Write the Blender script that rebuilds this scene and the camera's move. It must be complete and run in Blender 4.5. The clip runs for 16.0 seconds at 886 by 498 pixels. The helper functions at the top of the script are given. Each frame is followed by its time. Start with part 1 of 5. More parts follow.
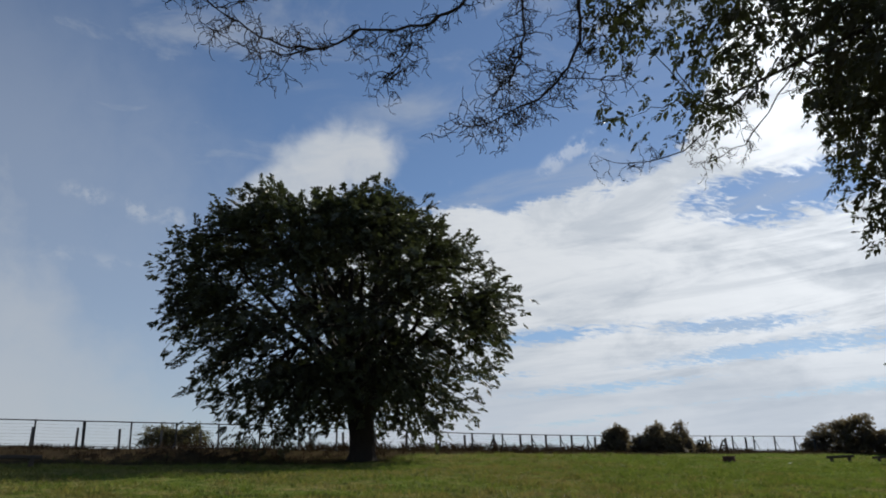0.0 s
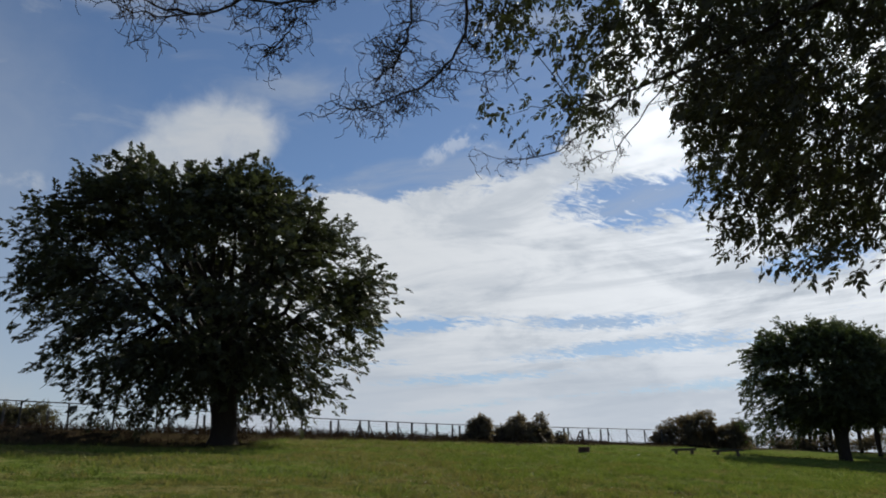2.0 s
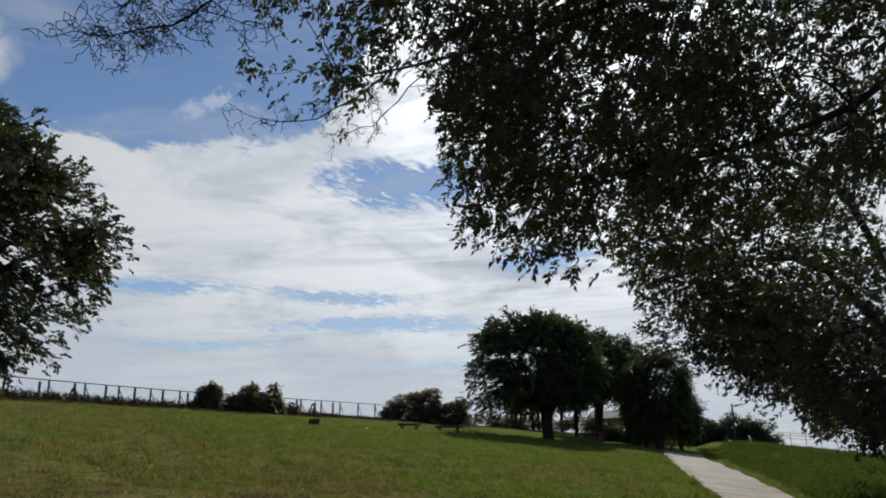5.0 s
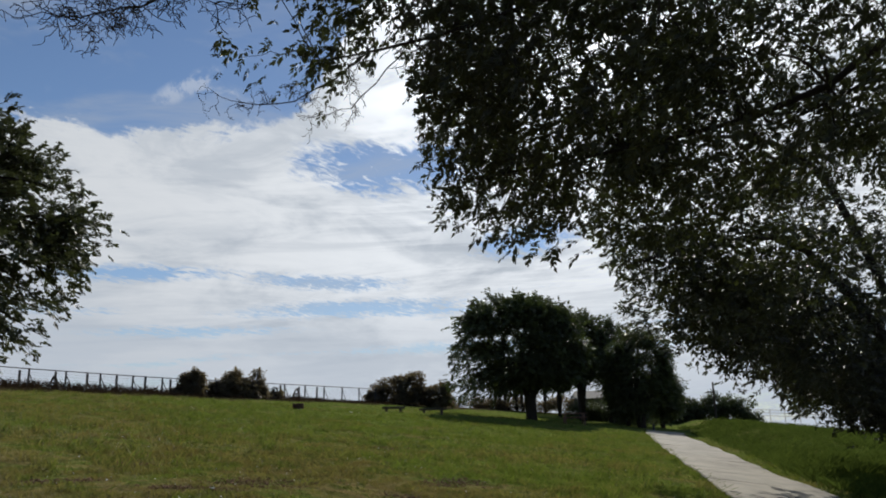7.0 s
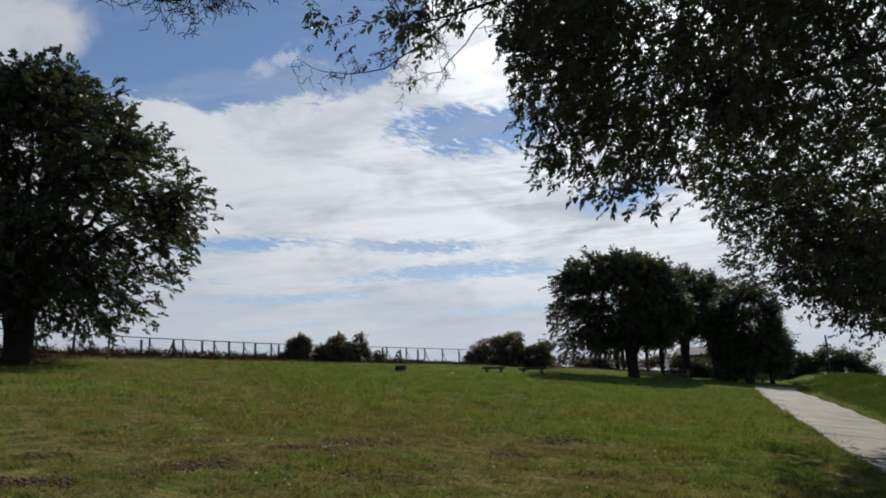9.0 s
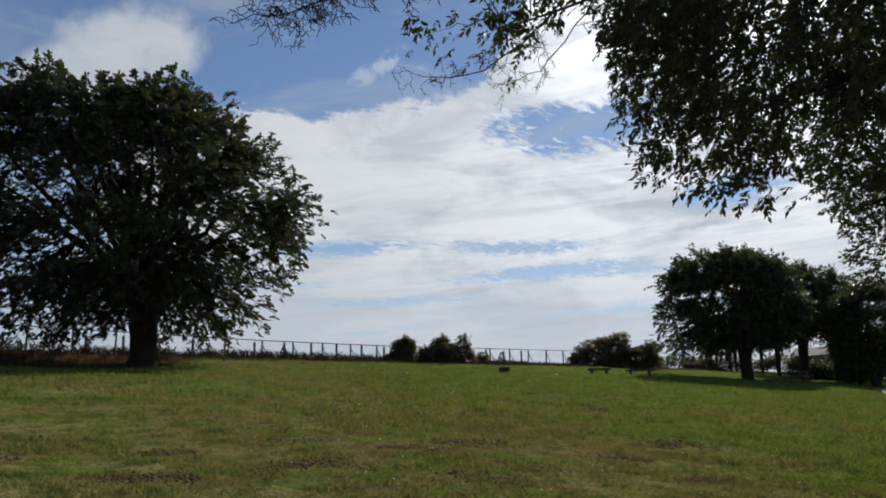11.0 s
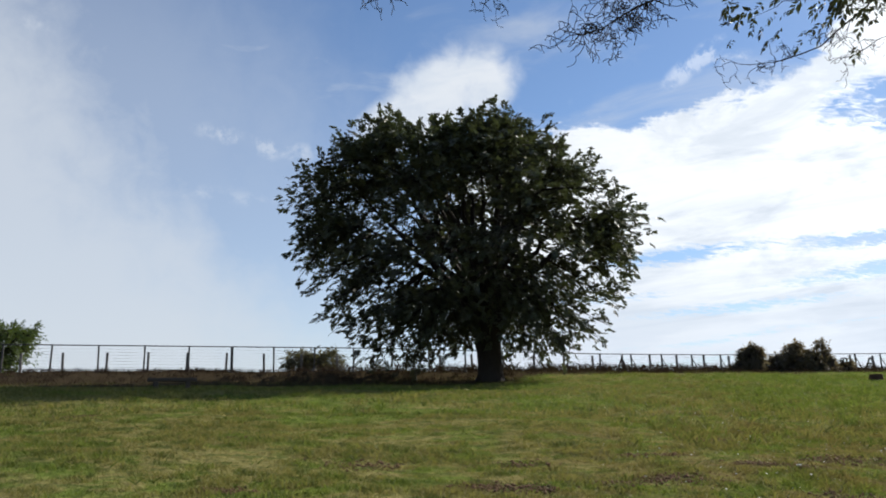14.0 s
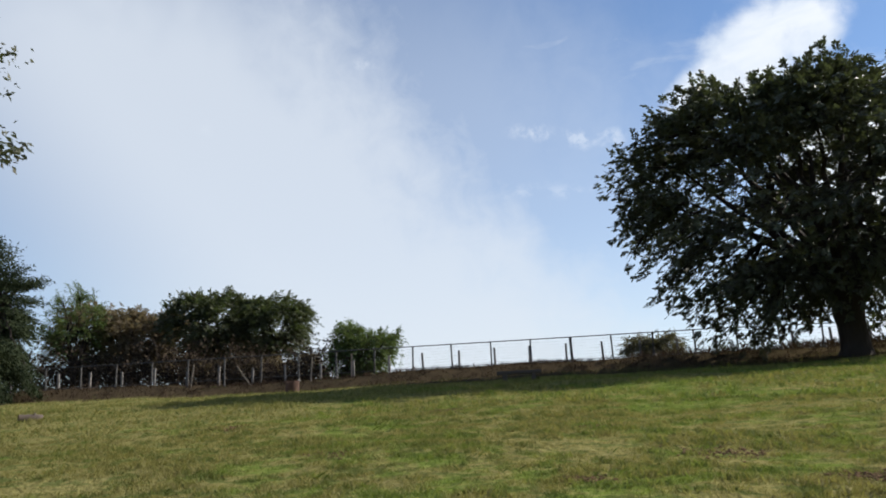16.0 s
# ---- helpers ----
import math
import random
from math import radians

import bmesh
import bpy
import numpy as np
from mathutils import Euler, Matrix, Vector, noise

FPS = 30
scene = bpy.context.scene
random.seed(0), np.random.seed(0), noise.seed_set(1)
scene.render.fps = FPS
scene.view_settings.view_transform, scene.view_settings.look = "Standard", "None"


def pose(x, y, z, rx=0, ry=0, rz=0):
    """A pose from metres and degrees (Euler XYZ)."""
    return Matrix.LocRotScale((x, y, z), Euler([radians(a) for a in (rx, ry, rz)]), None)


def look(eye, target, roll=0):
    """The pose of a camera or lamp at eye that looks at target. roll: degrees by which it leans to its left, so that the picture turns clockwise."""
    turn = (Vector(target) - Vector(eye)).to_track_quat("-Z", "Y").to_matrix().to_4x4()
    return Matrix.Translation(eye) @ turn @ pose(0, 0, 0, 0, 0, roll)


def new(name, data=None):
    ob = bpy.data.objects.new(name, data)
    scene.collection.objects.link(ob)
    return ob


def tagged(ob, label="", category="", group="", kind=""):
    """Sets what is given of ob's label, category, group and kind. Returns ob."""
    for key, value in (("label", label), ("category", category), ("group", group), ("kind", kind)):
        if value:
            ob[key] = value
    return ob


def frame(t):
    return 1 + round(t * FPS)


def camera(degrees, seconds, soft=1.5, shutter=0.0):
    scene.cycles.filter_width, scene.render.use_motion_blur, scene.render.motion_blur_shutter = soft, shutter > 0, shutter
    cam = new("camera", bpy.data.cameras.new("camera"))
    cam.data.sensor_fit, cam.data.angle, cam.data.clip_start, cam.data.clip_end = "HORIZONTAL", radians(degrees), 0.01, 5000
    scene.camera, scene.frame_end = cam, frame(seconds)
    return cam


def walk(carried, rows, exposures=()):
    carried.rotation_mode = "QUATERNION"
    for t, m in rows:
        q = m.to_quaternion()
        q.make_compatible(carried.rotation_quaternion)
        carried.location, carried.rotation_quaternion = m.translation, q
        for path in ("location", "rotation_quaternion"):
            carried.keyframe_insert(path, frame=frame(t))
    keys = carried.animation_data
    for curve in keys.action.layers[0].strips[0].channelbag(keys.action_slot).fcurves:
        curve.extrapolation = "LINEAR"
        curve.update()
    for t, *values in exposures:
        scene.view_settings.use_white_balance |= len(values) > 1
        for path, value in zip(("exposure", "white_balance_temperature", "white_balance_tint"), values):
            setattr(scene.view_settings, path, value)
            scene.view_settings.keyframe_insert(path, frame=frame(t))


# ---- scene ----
cam = camera(59.1, 16.0, soft=1.9)

EYE = 1.55
TURNS = (       # seconds, degrees (tilt, lean, turn), and the drift of the hand in metres
    (0.0, 108.35, 1.39, 0.46, 0, 0, 0), (0.5, 108.07, 1.51, 0.14, 0, 0, 0), (1.0, 107.89, 1.21, -2.16, 0.01, 0, 0),
    (1.5, 107.91, 0.86, -5.89, 0.025, 0.01, 0), (2.0, 107.27, 0.86, -9.09, 0.04, 0.02, -0.01), (2.5, 106.83, 0.81, -12.62, 0.055, 0.03, -0.015),
    (3.0, 106.25, 0.94, -15.83, 0.07, 0.04, -0.02), (3.5, 106.13, 0.72, -18.90, 0.09, 0.05, -0.03), (4.0, 105.81, 0.51, -22.21, 0.11, 0.055, -0.035),
    (4.5, 105.50, 0.13, -25.60, 0.13, 0.06, -0.04), (5.75, 104.85, 0.20, -29.70, 0.17, 0.065, -0.05), (7.0, 103.99, 0.89, -29.15, 0.19, 0.07, -0.05),
    (7.5, 103.19, 1.24, -28.16, 0.18, 0.07, -0.05), (8.0, 102.43, 1.25, -26.60, 0.17, 0.07, -0.05), (8.5, 101.73, 1.46, -24.36, 0.16, 0.07, -0.05),
    (9.0, 101.32, 1.64, -21.93, 0.15, 0.07, -0.05), (10.25, 101.35, 1.50, -17.0, 0.14, 0.07, -0.05), (11.5, 101.69, 1.15, -11.74, 0.13, 0.07, -0.05),
    (12.0, 101.72, 1.13, -8.01, 0.13, 0.07, -0.05), (12.5, 101.94, 1.00, -4.74, 0.125, 0.07, -0.05), (13.0, 102.22, 0.99, -0.44, 0.11, 0.07, -0.05),
    (13.5, 102.71, 1.15, 4.81, 0.09, 0.065, -0.045), (14.0, 103.07, 1.21, 9.74, 0.065, 0.06, -0.045), (14.5, 103.10, 1.62, 15.52, 0.045, 0.05, -0.04),
    (15.0, 102.55, 1.97, 23.05, 0.03, 0.04, -0.03), (15.5, 102.48, 2.31, 27.61, 0.015, 0.03, -0.03), (16.0, 102.97, 2.72, 34.10, 0, 0.02, -0.02),
)
walk(cam, [(t, pose(x, y, EYE + z, rx, ry, rz)) for t, rx, ry, rz, x, y, z in TURNS],
     exposures=[(0.0, -0.15), (3.5, -0.25), (9.0, -0.2), (12.5, -0.13), (13.0, 0.03), (13.5, 0.22), (14.5, 0.55), (15.2, 0.60), (16.0, 0.62)])

# ---- sky and sun ----
SUN_AZ, SUN_EL = 39.0, 31.0      # degrees clockwise from +y, and above the level


def nodes_of(tree):
    """Helpers for building node trees."""
    N, L = tree.nodes, tree.links

    def put(sock, v):
        if isinstance(v, (int, float)):
            sock.default_value = v
        elif isinstance(v, tuple):
            sock.default_value = v if len(v) == len(sock.default_value) else (*v, 1.0)
        else:
            L.new(v, sock)

    def math_(op, a, b=0.0, c=0.0, clamp=False):
        n = N.new("ShaderNodeMath")
        n.operation, n.use_clamp = op, clamp
        for s, v in zip(n.inputs, (a, b, c)):
            put(s, v)
        return n.outputs[0]

    def step(v, lo, hi, a=0.0, b=1.0):
        n = N.new("ShaderNodeMapRange")
        n.interpolation_type = "SMOOTHSTEP"
        for s, x in zip(n.inputs, (v, lo, hi, a, b)):
            put(s, x)
        return n.outputs[0]

    def mix(f, a, b, blend="MIX"):
        n = N.new("ShaderNodeMix")
        n.data_type, n.blend_type = "RGBA", blend
        put(n.inputs[0], f), put(n.inputs[6], a), put(n.inputs[7], b)
        return n.outputs[2]

    def noise_(vec, scale, detail=4.0, rough=0.55, warp=0.0):
        n = N.new("ShaderNodeTexNoise")
        put(n.inputs["Vector"], vec)
        n.inputs["Scale"].default_value, n.inputs["Detail"].default_value = scale, detail
        n.inputs["Roughness"].default_value, n.inputs["Distortion"].default_value = rough, warp
        return n.outputs[0]

    def join(x, y, z):
        n = N.new("ShaderNodeCombineXYZ")
        for s, v in zip(n.inputs, (x, y, z)):
            put(s, v)
        return n.outputs[0]

    def split(v):
        n = N.new("ShaderNodeSeparateXYZ")
        put(n.inputs[0], v)
        return n.outputs
    return N, L, put, math_, step, mix, noise_, join, split


def build_sky():
    world = bpy.data.worlds.new("sky")
    scene.world = world
    world.use_nodes = True
    tree = world.node_tree
    tree.nodes.clear()
    N, L, put, m, step, mix, fbm, join, split = nodes_of(tree)
    way = N.new("ShaderNodeTexCoord").outputs["Generated"]
    x, y, z = split(way)
    az = m("MULTIPLY", m("ARCTAN2", x, y), 57.2958)
    el = m("MULTIPLY", m("ARCSINE", z), 57.2958)
    air = N.new("ShaderNodeTexSky")
    air.sky_type, air.sun_disc = "NISHITA", False
    air.sun_elevation, air.sun_rotation = radians(SUN_EL), radians(SUN_AZ)
    air.air_density, air.dust_density, air.ozone_density = 1.0, 0.1, 2.2
    # the cloud layer, seen in perspective: a sheet overhead
    zz = m("ADD", m("MAXIMUM", z, 0.0), 0.10)
    px, py = m("DIVIDE", x, zz), m("DIVIDE", y, zz)
    turn = 0.45                                  # the streaks run a little askew
    sx = m("ADD", m("MULTIPLY", px, math.cos(turn)), m("MULTIPLY", py, math.sin(turn)))
    sy = m("SUBTRACT", m("MULTIPLY", py, math.cos(turn)), m("MULTIPLY", px, math.sin(turn)))
    sheet = join(m("MULTIPLY", sx, 0.75), m("MULTIPLY", sy, 1.35), 0.3)
    fine = fbm(sheet, 7.5, 9.0, 0.62, 0.5)
    ripple = fbm(join(m("MULTIPLY", sx, 0.8), m("MULTIPLY", sy, 1.5), 4.7), 22.0, 5.0, 0.6, 0.6)
    polar = join(m("MULTIPLY", az, 0.1), m("MULTIPLY", el, 0.1), 0.0)
    puffy = fbm(polar, 3.4, 6.0, 0.6, 0.3)
    soft = fbm(polar, 0.9, 3.0, 0.5, 0.2)

    def blob(a0, e0, ra, re, tilt=0.0):
        """1 in the middle of a cloud, 0 at its rim and outside."""
        da, de = m("SUBTRACT", az, a0), m("SUBTRACT", el, e0)
        c, s = math.cos(radians(tilt)), math.sin(radians(tilt))
        u = m("DIVIDE", m("ADD", m("MULTIPLY", da, c), m("MULTIPLY", de, s)), ra)
        v = m("DIVIDE", m("SUBTRACT", m("MULTIPLY", de, c), m("MULTIPLY", da, s)), re)
        r = m("SQRT", m("ADD", m("MULTIPLY", u, u), m("MULTIPLY", v, v)))
        return m("SUBTRACT", 1.0, r, clamp=True)

    # the great white deck under a rising upper rim
    rim = m("ADD", 21.5, m("ADD", step(az, 5.0, 24.0, 0.0, 3.0), step(az, 17.0, 30.0, 0.0, 16.0)))
    rim = m("ADD", rim, m("ADD", m("MULTIPLY", m("SUBTRACT", puffy, 0.5), 2.6), m("MULTIPLY", m("SUBTRACT", fine, 0.5), 3.6)))
    under = step(m("SUBTRACT", rim, el), -0.5, 1.5)
    side = step(az, -16.0, 0.0)
    deck = m("MULTIPLY", under, side)
    clear = m("MAXIMUM", step(m("ABSOLUTE", az), 66.0, 105.0), step(el, 42.0, 58.0))     # broken cloud elsewhere
    gaps = m("MULTIPLY", clear, 1.5)
    for a0, e0, ra, re, tilt, k in (
            (23.4, 19.9, 7.6, 2.8, -4, 1.8), (29.6, 20.6, 4.0, 3.2, 0, 1.3), (35.6, 14.4, 5.6, 1.8, 8, 1.6), (7.6, 11.7, 8.5, 1.0, 4, 1.35), (20.5, 11.5, 9.0, 0.9, -2, 1.35),
            (23.0, 9.7, 12.5, 1.0, 3, 1.55), (11.0, 7.8, 12.0, 0.7, 2, 1.2), (7.6, 23.0, 3.6, 1.1, 18, 1.2),
            (30.0, 6.8, 14.0, 0.7, 2, 1.2)):
        gaps = m("ADD", gaps, m("MULTIPLY", blob(a0, e0, ra, re, tilt), k))
    bands = fbm(join(m("MULTIPLY", az, 0.035), m("MULTIPLY", m("SUBTRACT", el, m("MULTIPLY", az, 0.03)), 0.42), 6.0), 1.5, 5.0, 0.6, 0.4)
    gaps = m("ADD", gaps, m("MULTIPLY", step(bands, 0.50, 0.70), step(el, 14.0, 7.0, 0.0, 1.0)))
    deck = m("SUBTRACT", deck, m("MULTIPLY", m("MINIMUM", gaps, 1.4), 0.68))
    inside = step(m("MULTIPLY", under, side), 0.0, 0.4)
    dense = m("ADD", deck, m("MULTIPLY", m("MULTIPLY", inside, m("SUBTRACT", m("ADD", m("MULTIPLY", fine, 0.5), m("MULTIPLY", puffy, 0.5)), 0.5)), 1.1))
    dense = m("ADD", dense, m("MULTIPLY", m("MULTIPLY", inside, m("SUBTRACT", ripple, 0.5)), m("ADD", 0.35, m("MULTIPLY", m("MINIMUM", gaps, 1.0), 1.9))))
    white = step(dense, 0.18, 0.80)
    # one puff above the lone tree
    puff = m("MAXIMUM", m("MAXIMUM", blob(-6.6, 25.0, 4.6, 3.3, 8), blob(-9.4, 24.4, 5.0, 4.2, 28)), blob(-12.0, 22.4, 6.4, 3.0, 20))
    puff = m("ADD", m("MINIMUM", puff, 0.62), m("MULTIPLY", m("SUBTRACT", puffy, 0.5), 0.75))
    white = m("MAXIMUM", white, step(puff, 0.10, 0.62, 0.0, 0.92))
    # small flecks
    flecks = m("ADD", m("ADD", m("MULTIPLY", blob(-25.8, 20.9, 3.4, 0.9, -8), 1.6), m("MULTIPLY", blob(-22.5, 20.2, 1.5, 1.2), 2.0)),
               m("ADD", m("MULTIPLY", blob(-20.2, 20.0, 1.7, 1.0), 1.8), m("MULTIPLY", blob(-27.0, 16.8, 4.0, 0.9, 5), 0.9)))
    flecks = m("ADD", flecks, m("ADD", m("MULTIPLY", blob(9.9, 24.7, 3.6, 1.0, 30), 2.4), m("MULTIPLY", blob(12.6, 24.7, 3.0, 0.8, -8), 1.6)))
    flecks = m("ADD", flecks, m("ADD", m("MULTIPLY", blob(-39.2, 26.4, 2.6, 1.0, 5), 0.9), m("MULTIPLY", blob(-23.6, 16.4, 3.4, 0.8, 4), 0.9)))
    flecks = m("MULTIPLY", flecks, step(fbm(polar, 6.0, 6.0, 0.65, 0.2), 0.34, 0.66))
    white = m("MAXIMUM", white, step(flecks, 0.10, 1.3, 0.0, 0.42))
    # the thin veil over the darker half, and the haze low down
    slant = m("ADD", az, m("ADD", m("MULTIPLY", el, 0.93), m("MULTIPLY", m("SUBTRACT", soft, 0.5), 11.0)))
    slant = m("ADD", slant, m("MULTIPLY", m("SUBTRACT", puffy, 0.5), 12.0))
    veil = m("MULTIPLY", step(slant, -1.0, -24.0), step(m("ADD", el, m("MULTIPLY", m("SUBTRACT", soft, 0.5), 18.0)), 46.0, 24.0))
    film_ = m("MULTIPLY", step(slant, 16.0, -8.0, 0.0, 0.34), step(el, 44.0, 22.0))
    wisps = m("MULTIPLY", step(fbm(join(m("MULTIPLY", az, 0.05), m("MULTIPLY", el, 0.14), 2.0), 1.6, 6.0, 0.6, 0.5), 0.46, 0.78), 0.45)
    veil = m("MAXIMUM", m("MULTIPLY", m("MULTIPLY", veil, 0.80), m("SUBTRACT", 1.0, m("MULTIPLY", clear, 0.8))), m("MAXIMUM", wisps, film_))
    veil = m("MULTIPLY", veil, step(m("ADD", az, el), -60.0, -34.0, 0.12, 1.0))
    haze = m("MULTIPLY", step(el, 15.0, 1.0, 0.0, 0.52), step(az, -68.0, -42.0, 0.35, 1.0))
    thin = m("SUBTRACT", 1.0, m("MULTIPLY", m("SUBTRACT", 1.0, veil), m("SUBTRACT", 1.0, haze)))
    glow = m("ADD", m("ADD", step(az, -6.0, 4.0, 0.0, 0.13), step(az, 2.0, 30.0, 0.0, 0.20)), m("MULTIPLY", step(blob(SUN_AZ, SUN_EL, 26.0, 22.0), 0.0, 1.0), 0.9))
    streak = fbm(join(m("MULTIPLY", az, 0.03), m("MULTIPLY", m("SUBTRACT", el, m("MULTIPLY", az, 0.05)), 0.30), 3.0), 1.7, 7.0, 0.66, 1.2)
    billow = fbm(join(m("MULTIPLY", az, 0.055), m("SUBTRACT", m("MULTIPLY", el, 0.14), m("MULTIPLY", az, 0.006)), 8.0), 1.9, 8.0, 0.6, 0.5)
    shade = m("ADD", m("MULTIPLY", step(billow, 0.41, 0.64), 0.62), m("MULTIPLY", step(fine, 0.35, 0.7), 0.08))
    shade = m("ADD", shade, m("MULTIPLY", step(streak, 0.44, 0.66), step(el, 24.0, 12.0, 0.1, 0.4)), clamp=True)
    lit = m("SUBTRACT", m("ADD", 0.66, glow), step(el, 12.0, 2.0, 0.0, 0.14))
    blue = mix(1.0, air.outputs[0], (0.080, 0.085, 0.093), "MULTIPLY")
    pale = mix(thin, blue, (0.505, 0.545, 0.595))
    cloud = join(m("MULTIPLY", lit, 0.955), lit, m("MULTIPLY", lit, 1.055))
    cloud = mix(shade, cloud, (0.50, 0.56, 0.64))
    cloud = mix(step(el, 13.0, 2.0, 0.0, 0.7), cloud, (0.56, 0.63, 0.73))
    shown = mix(white, pale, cloud)
    bg, out = N.new("ShaderNodeBackground"), N.new("ShaderNodeOutputWorld")
    put(bg.inputs[0], shown)
    bg.inputs[1].default_value = 1.0
    L.new(bg.outputs[0], out.inputs[0])


build_sky()
sun = new("sun", bpy.data.lights.new("sun", "SUN"))
sun.data.energy, sun.data.angle, sun.data.color = 5.0, radians(0.53), (1.0, 0.95, 0.86)
SUN_WAY = Vector((math.sin(radians(SUN_AZ)) * math.cos(radians(SUN_EL)),
                  math.cos(radians(SUN_AZ)) * math.cos(radians(SUN_EL)), math.sin(radians(SUN_EL))))
sun.matrix_world = look(SUN_WAY * 200, (0, 0, 0))


# ---- materials ----
def material(name, build):
    mat = bpy.data.materials.new(name)
    mat.use_nodes = True
    mat.node_tree.nodes.clear()
    kit = nodes_of(mat.node_tree)
    N, L, put = kit[:3]
    out = N.new("ShaderNodeOutputMaterial")
    L.new(build(*kit), out.inputs[0])
    return mat


def surface(N, put, colour, rough=0.8, metal=0.0, relief=None, depth=0.02, gloss=0.5):
    b = N.new("ShaderNodeBsdfPrincipled")
    put(b.inputs["Base Color"], colour), put(b.inputs["Roughness"], rough), put(b.inputs["Metallic"], metal)
    put(b.inputs["Specular IOR Level"], gloss)
    if relief is not None:
        bump = N.new("ShaderNodeBump")
        bump.inputs["Distance"].default_value, bump.inputs["Strength"].default_value = depth, 0.9
        put(bump.inputs["Height"], relief)
        put(b.inputs["Normal"], bump.outputs[0])
    return b.outputs[0]


def place_of(N):
    return N.new("ShaderNodeNewGeometry").outputs["Position"]


def leafy(dark, light, glow, gloss=0.35, share=0.35):
    def build(N, L, put, m, step, mix, fbm, join, split):
        geo = N.new("ShaderNodeNewGeometry")
        rnd = geo.outputs["Random Per Island"]
        wide = fbm(geo.outputs["Position"], 0.55, 3.0)
        tone = m("ADD", m("MULTIPLY", rnd, 0.55), step(wide, 0.3, 0.7, 0.0, 0.45))
        colour = mix(tone, dark, light)
        body = surface(N, put, colour, 0.5, gloss=gloss)
        thin = N.new("ShaderNodeBsdfTranslucent")
        put(thin.inputs[0], mix(tone, tuple(c * 0.7 for c in glow), glow))
        both = N.new("ShaderNodeMixShader")
        both.inputs[0].default_value = share
        L.new(body, both.inputs[1]), L.new(thin.outputs[0], both.inputs[2])
        return both.outputs[0]
    return build


def meadow_tone(N, L, put, m, step, mix, fbm, join, split):
    """The colour of the turf at each place: fresh, dark tufts, straw and brown."""
    p = place_of(N)
    x, y, z = split(p)
    p = join(x, y, 0.0)
    fine, mid, wide = fbm(p, 11.0, 3.0, 0.7), fbm(p, 1.5, 4.0, 0.62, 0.3), fbm(p, 0.27, 4.0, 0.62, 0.5)
    green = mix(step(fine, 0.3, 0.7), (0.078, 0.108, 0.024), (0.165, 0.210, 0.044))
    green = mix(step(mid, 0.40, 0.68), green, (0.135, 0.184, 0.034))
    dry = mix(step(fine, 0.3, 0.7), (0.125, 0.100, 0.042), (0.270, 0.225, 0.095))
    drier = m("MULTIPLY", step(x, -5.0, -20.0), 0.21)
    near = m("MULTIPLY", step(m("ADD", m("MULTIPLY", x, -0.454), m("MULTIPLY", y, 0.891)), 22.0, 8.0), 0.06)
    lush = m("MULTIPLY", step(x, 3.5, 11.0), 0.11)
    near = m("SUBTRACT", near, lush)
    patch = m("ADD", m("ADD", wide, m("ADD", drier, near)), m("MULTIPLY", m("SUBTRACT", mid, 0.5), 0.9))
    shown = mix(step(patch, 0.42, 0.60, 0.0, 0.80), green, dry)
    straw = fbm(p, 4.6, 4.0, 0.7, 0.5)
    shown = mix(step(straw, 0.53, 0.64, 0.0, 0.62), shown, (0.260, 0.232, 0.100))
    tuft = fbm(p, 2.6, 5.0, 0.66, 0.5)
    shown = mix(step(tuft, 0.50, 0.60, 0.0, 0.72), shown, (0.056, 0.084, 0.020))
    rusty = fbm(p, 1.15, 5.0, 0.7, 0.7)
    shown = mix(m("MULTIPLY", step(m("ADD", rusty, m("SUBTRACT", near, m("MULTIPLY", drier, 0.15))), 0.48, 0.64, 0.0, 0.58), step(x, -3.0, 3.0, 0.12, 1.0)), shown, (0.165, 0.112, 0.058))
    # the weedy bank below the fence
    u = m("ADD", m("MULTIPLY", x, -0.454), m("MULTIPLY", y, 0.891))
    v = m("ADD", m("MULTIPLY", x, 0.891), m("MULTIPLY", y, 0.454))
    # its dark brown is widened by the lone tree to paint in shade
    broad = m("MULTIPLY", step(v, 17.0, 13.0), step(v, -12.0, -4.0))
    foot = m("SUBTRACT", 36.2, m("MULTIPLY", broad, 4.0))
    edge = m("ADD", m("SUBTRACT", u, foot), m("MULTIPLY", m("SUBTRACT", mid, 0.5), 5.0))
    shown = mix(step(edge, -0.6, 1.2, 0.0, 0.9), shown, mix(fine, (0.026, 0.018, 0.014), (0.070, 0.047, 0.033)))
    return shown, fine, mid, x, y


def grass_ground(N, L, put, m, step, mix, fbm, join, split):
    shown, fine, mid, x, y = meadow_tone(N, L, put, m, step, mix, fbm, join, split)
    worn = fbm(join(x, y, 3.0), 0.55, 5.0, 0.7, 0.6)
    rough = m("ADD", m("MULTIPLY", worn, 0.75), m("MULTIPLY", fine, 0.25))
    shown = mix(step(rough, 0.59, 0.68, 0.0, 0.8), shown, mix(fine, (0.026, 0.017, 0.013), (0.105, 0.070, 0.050)))
    return surface(N, put, shown, 0.95, relief=m("ADD", fine, m("MULTIPLY", mid, 1.5)), depth=0.05, gloss=0.0)


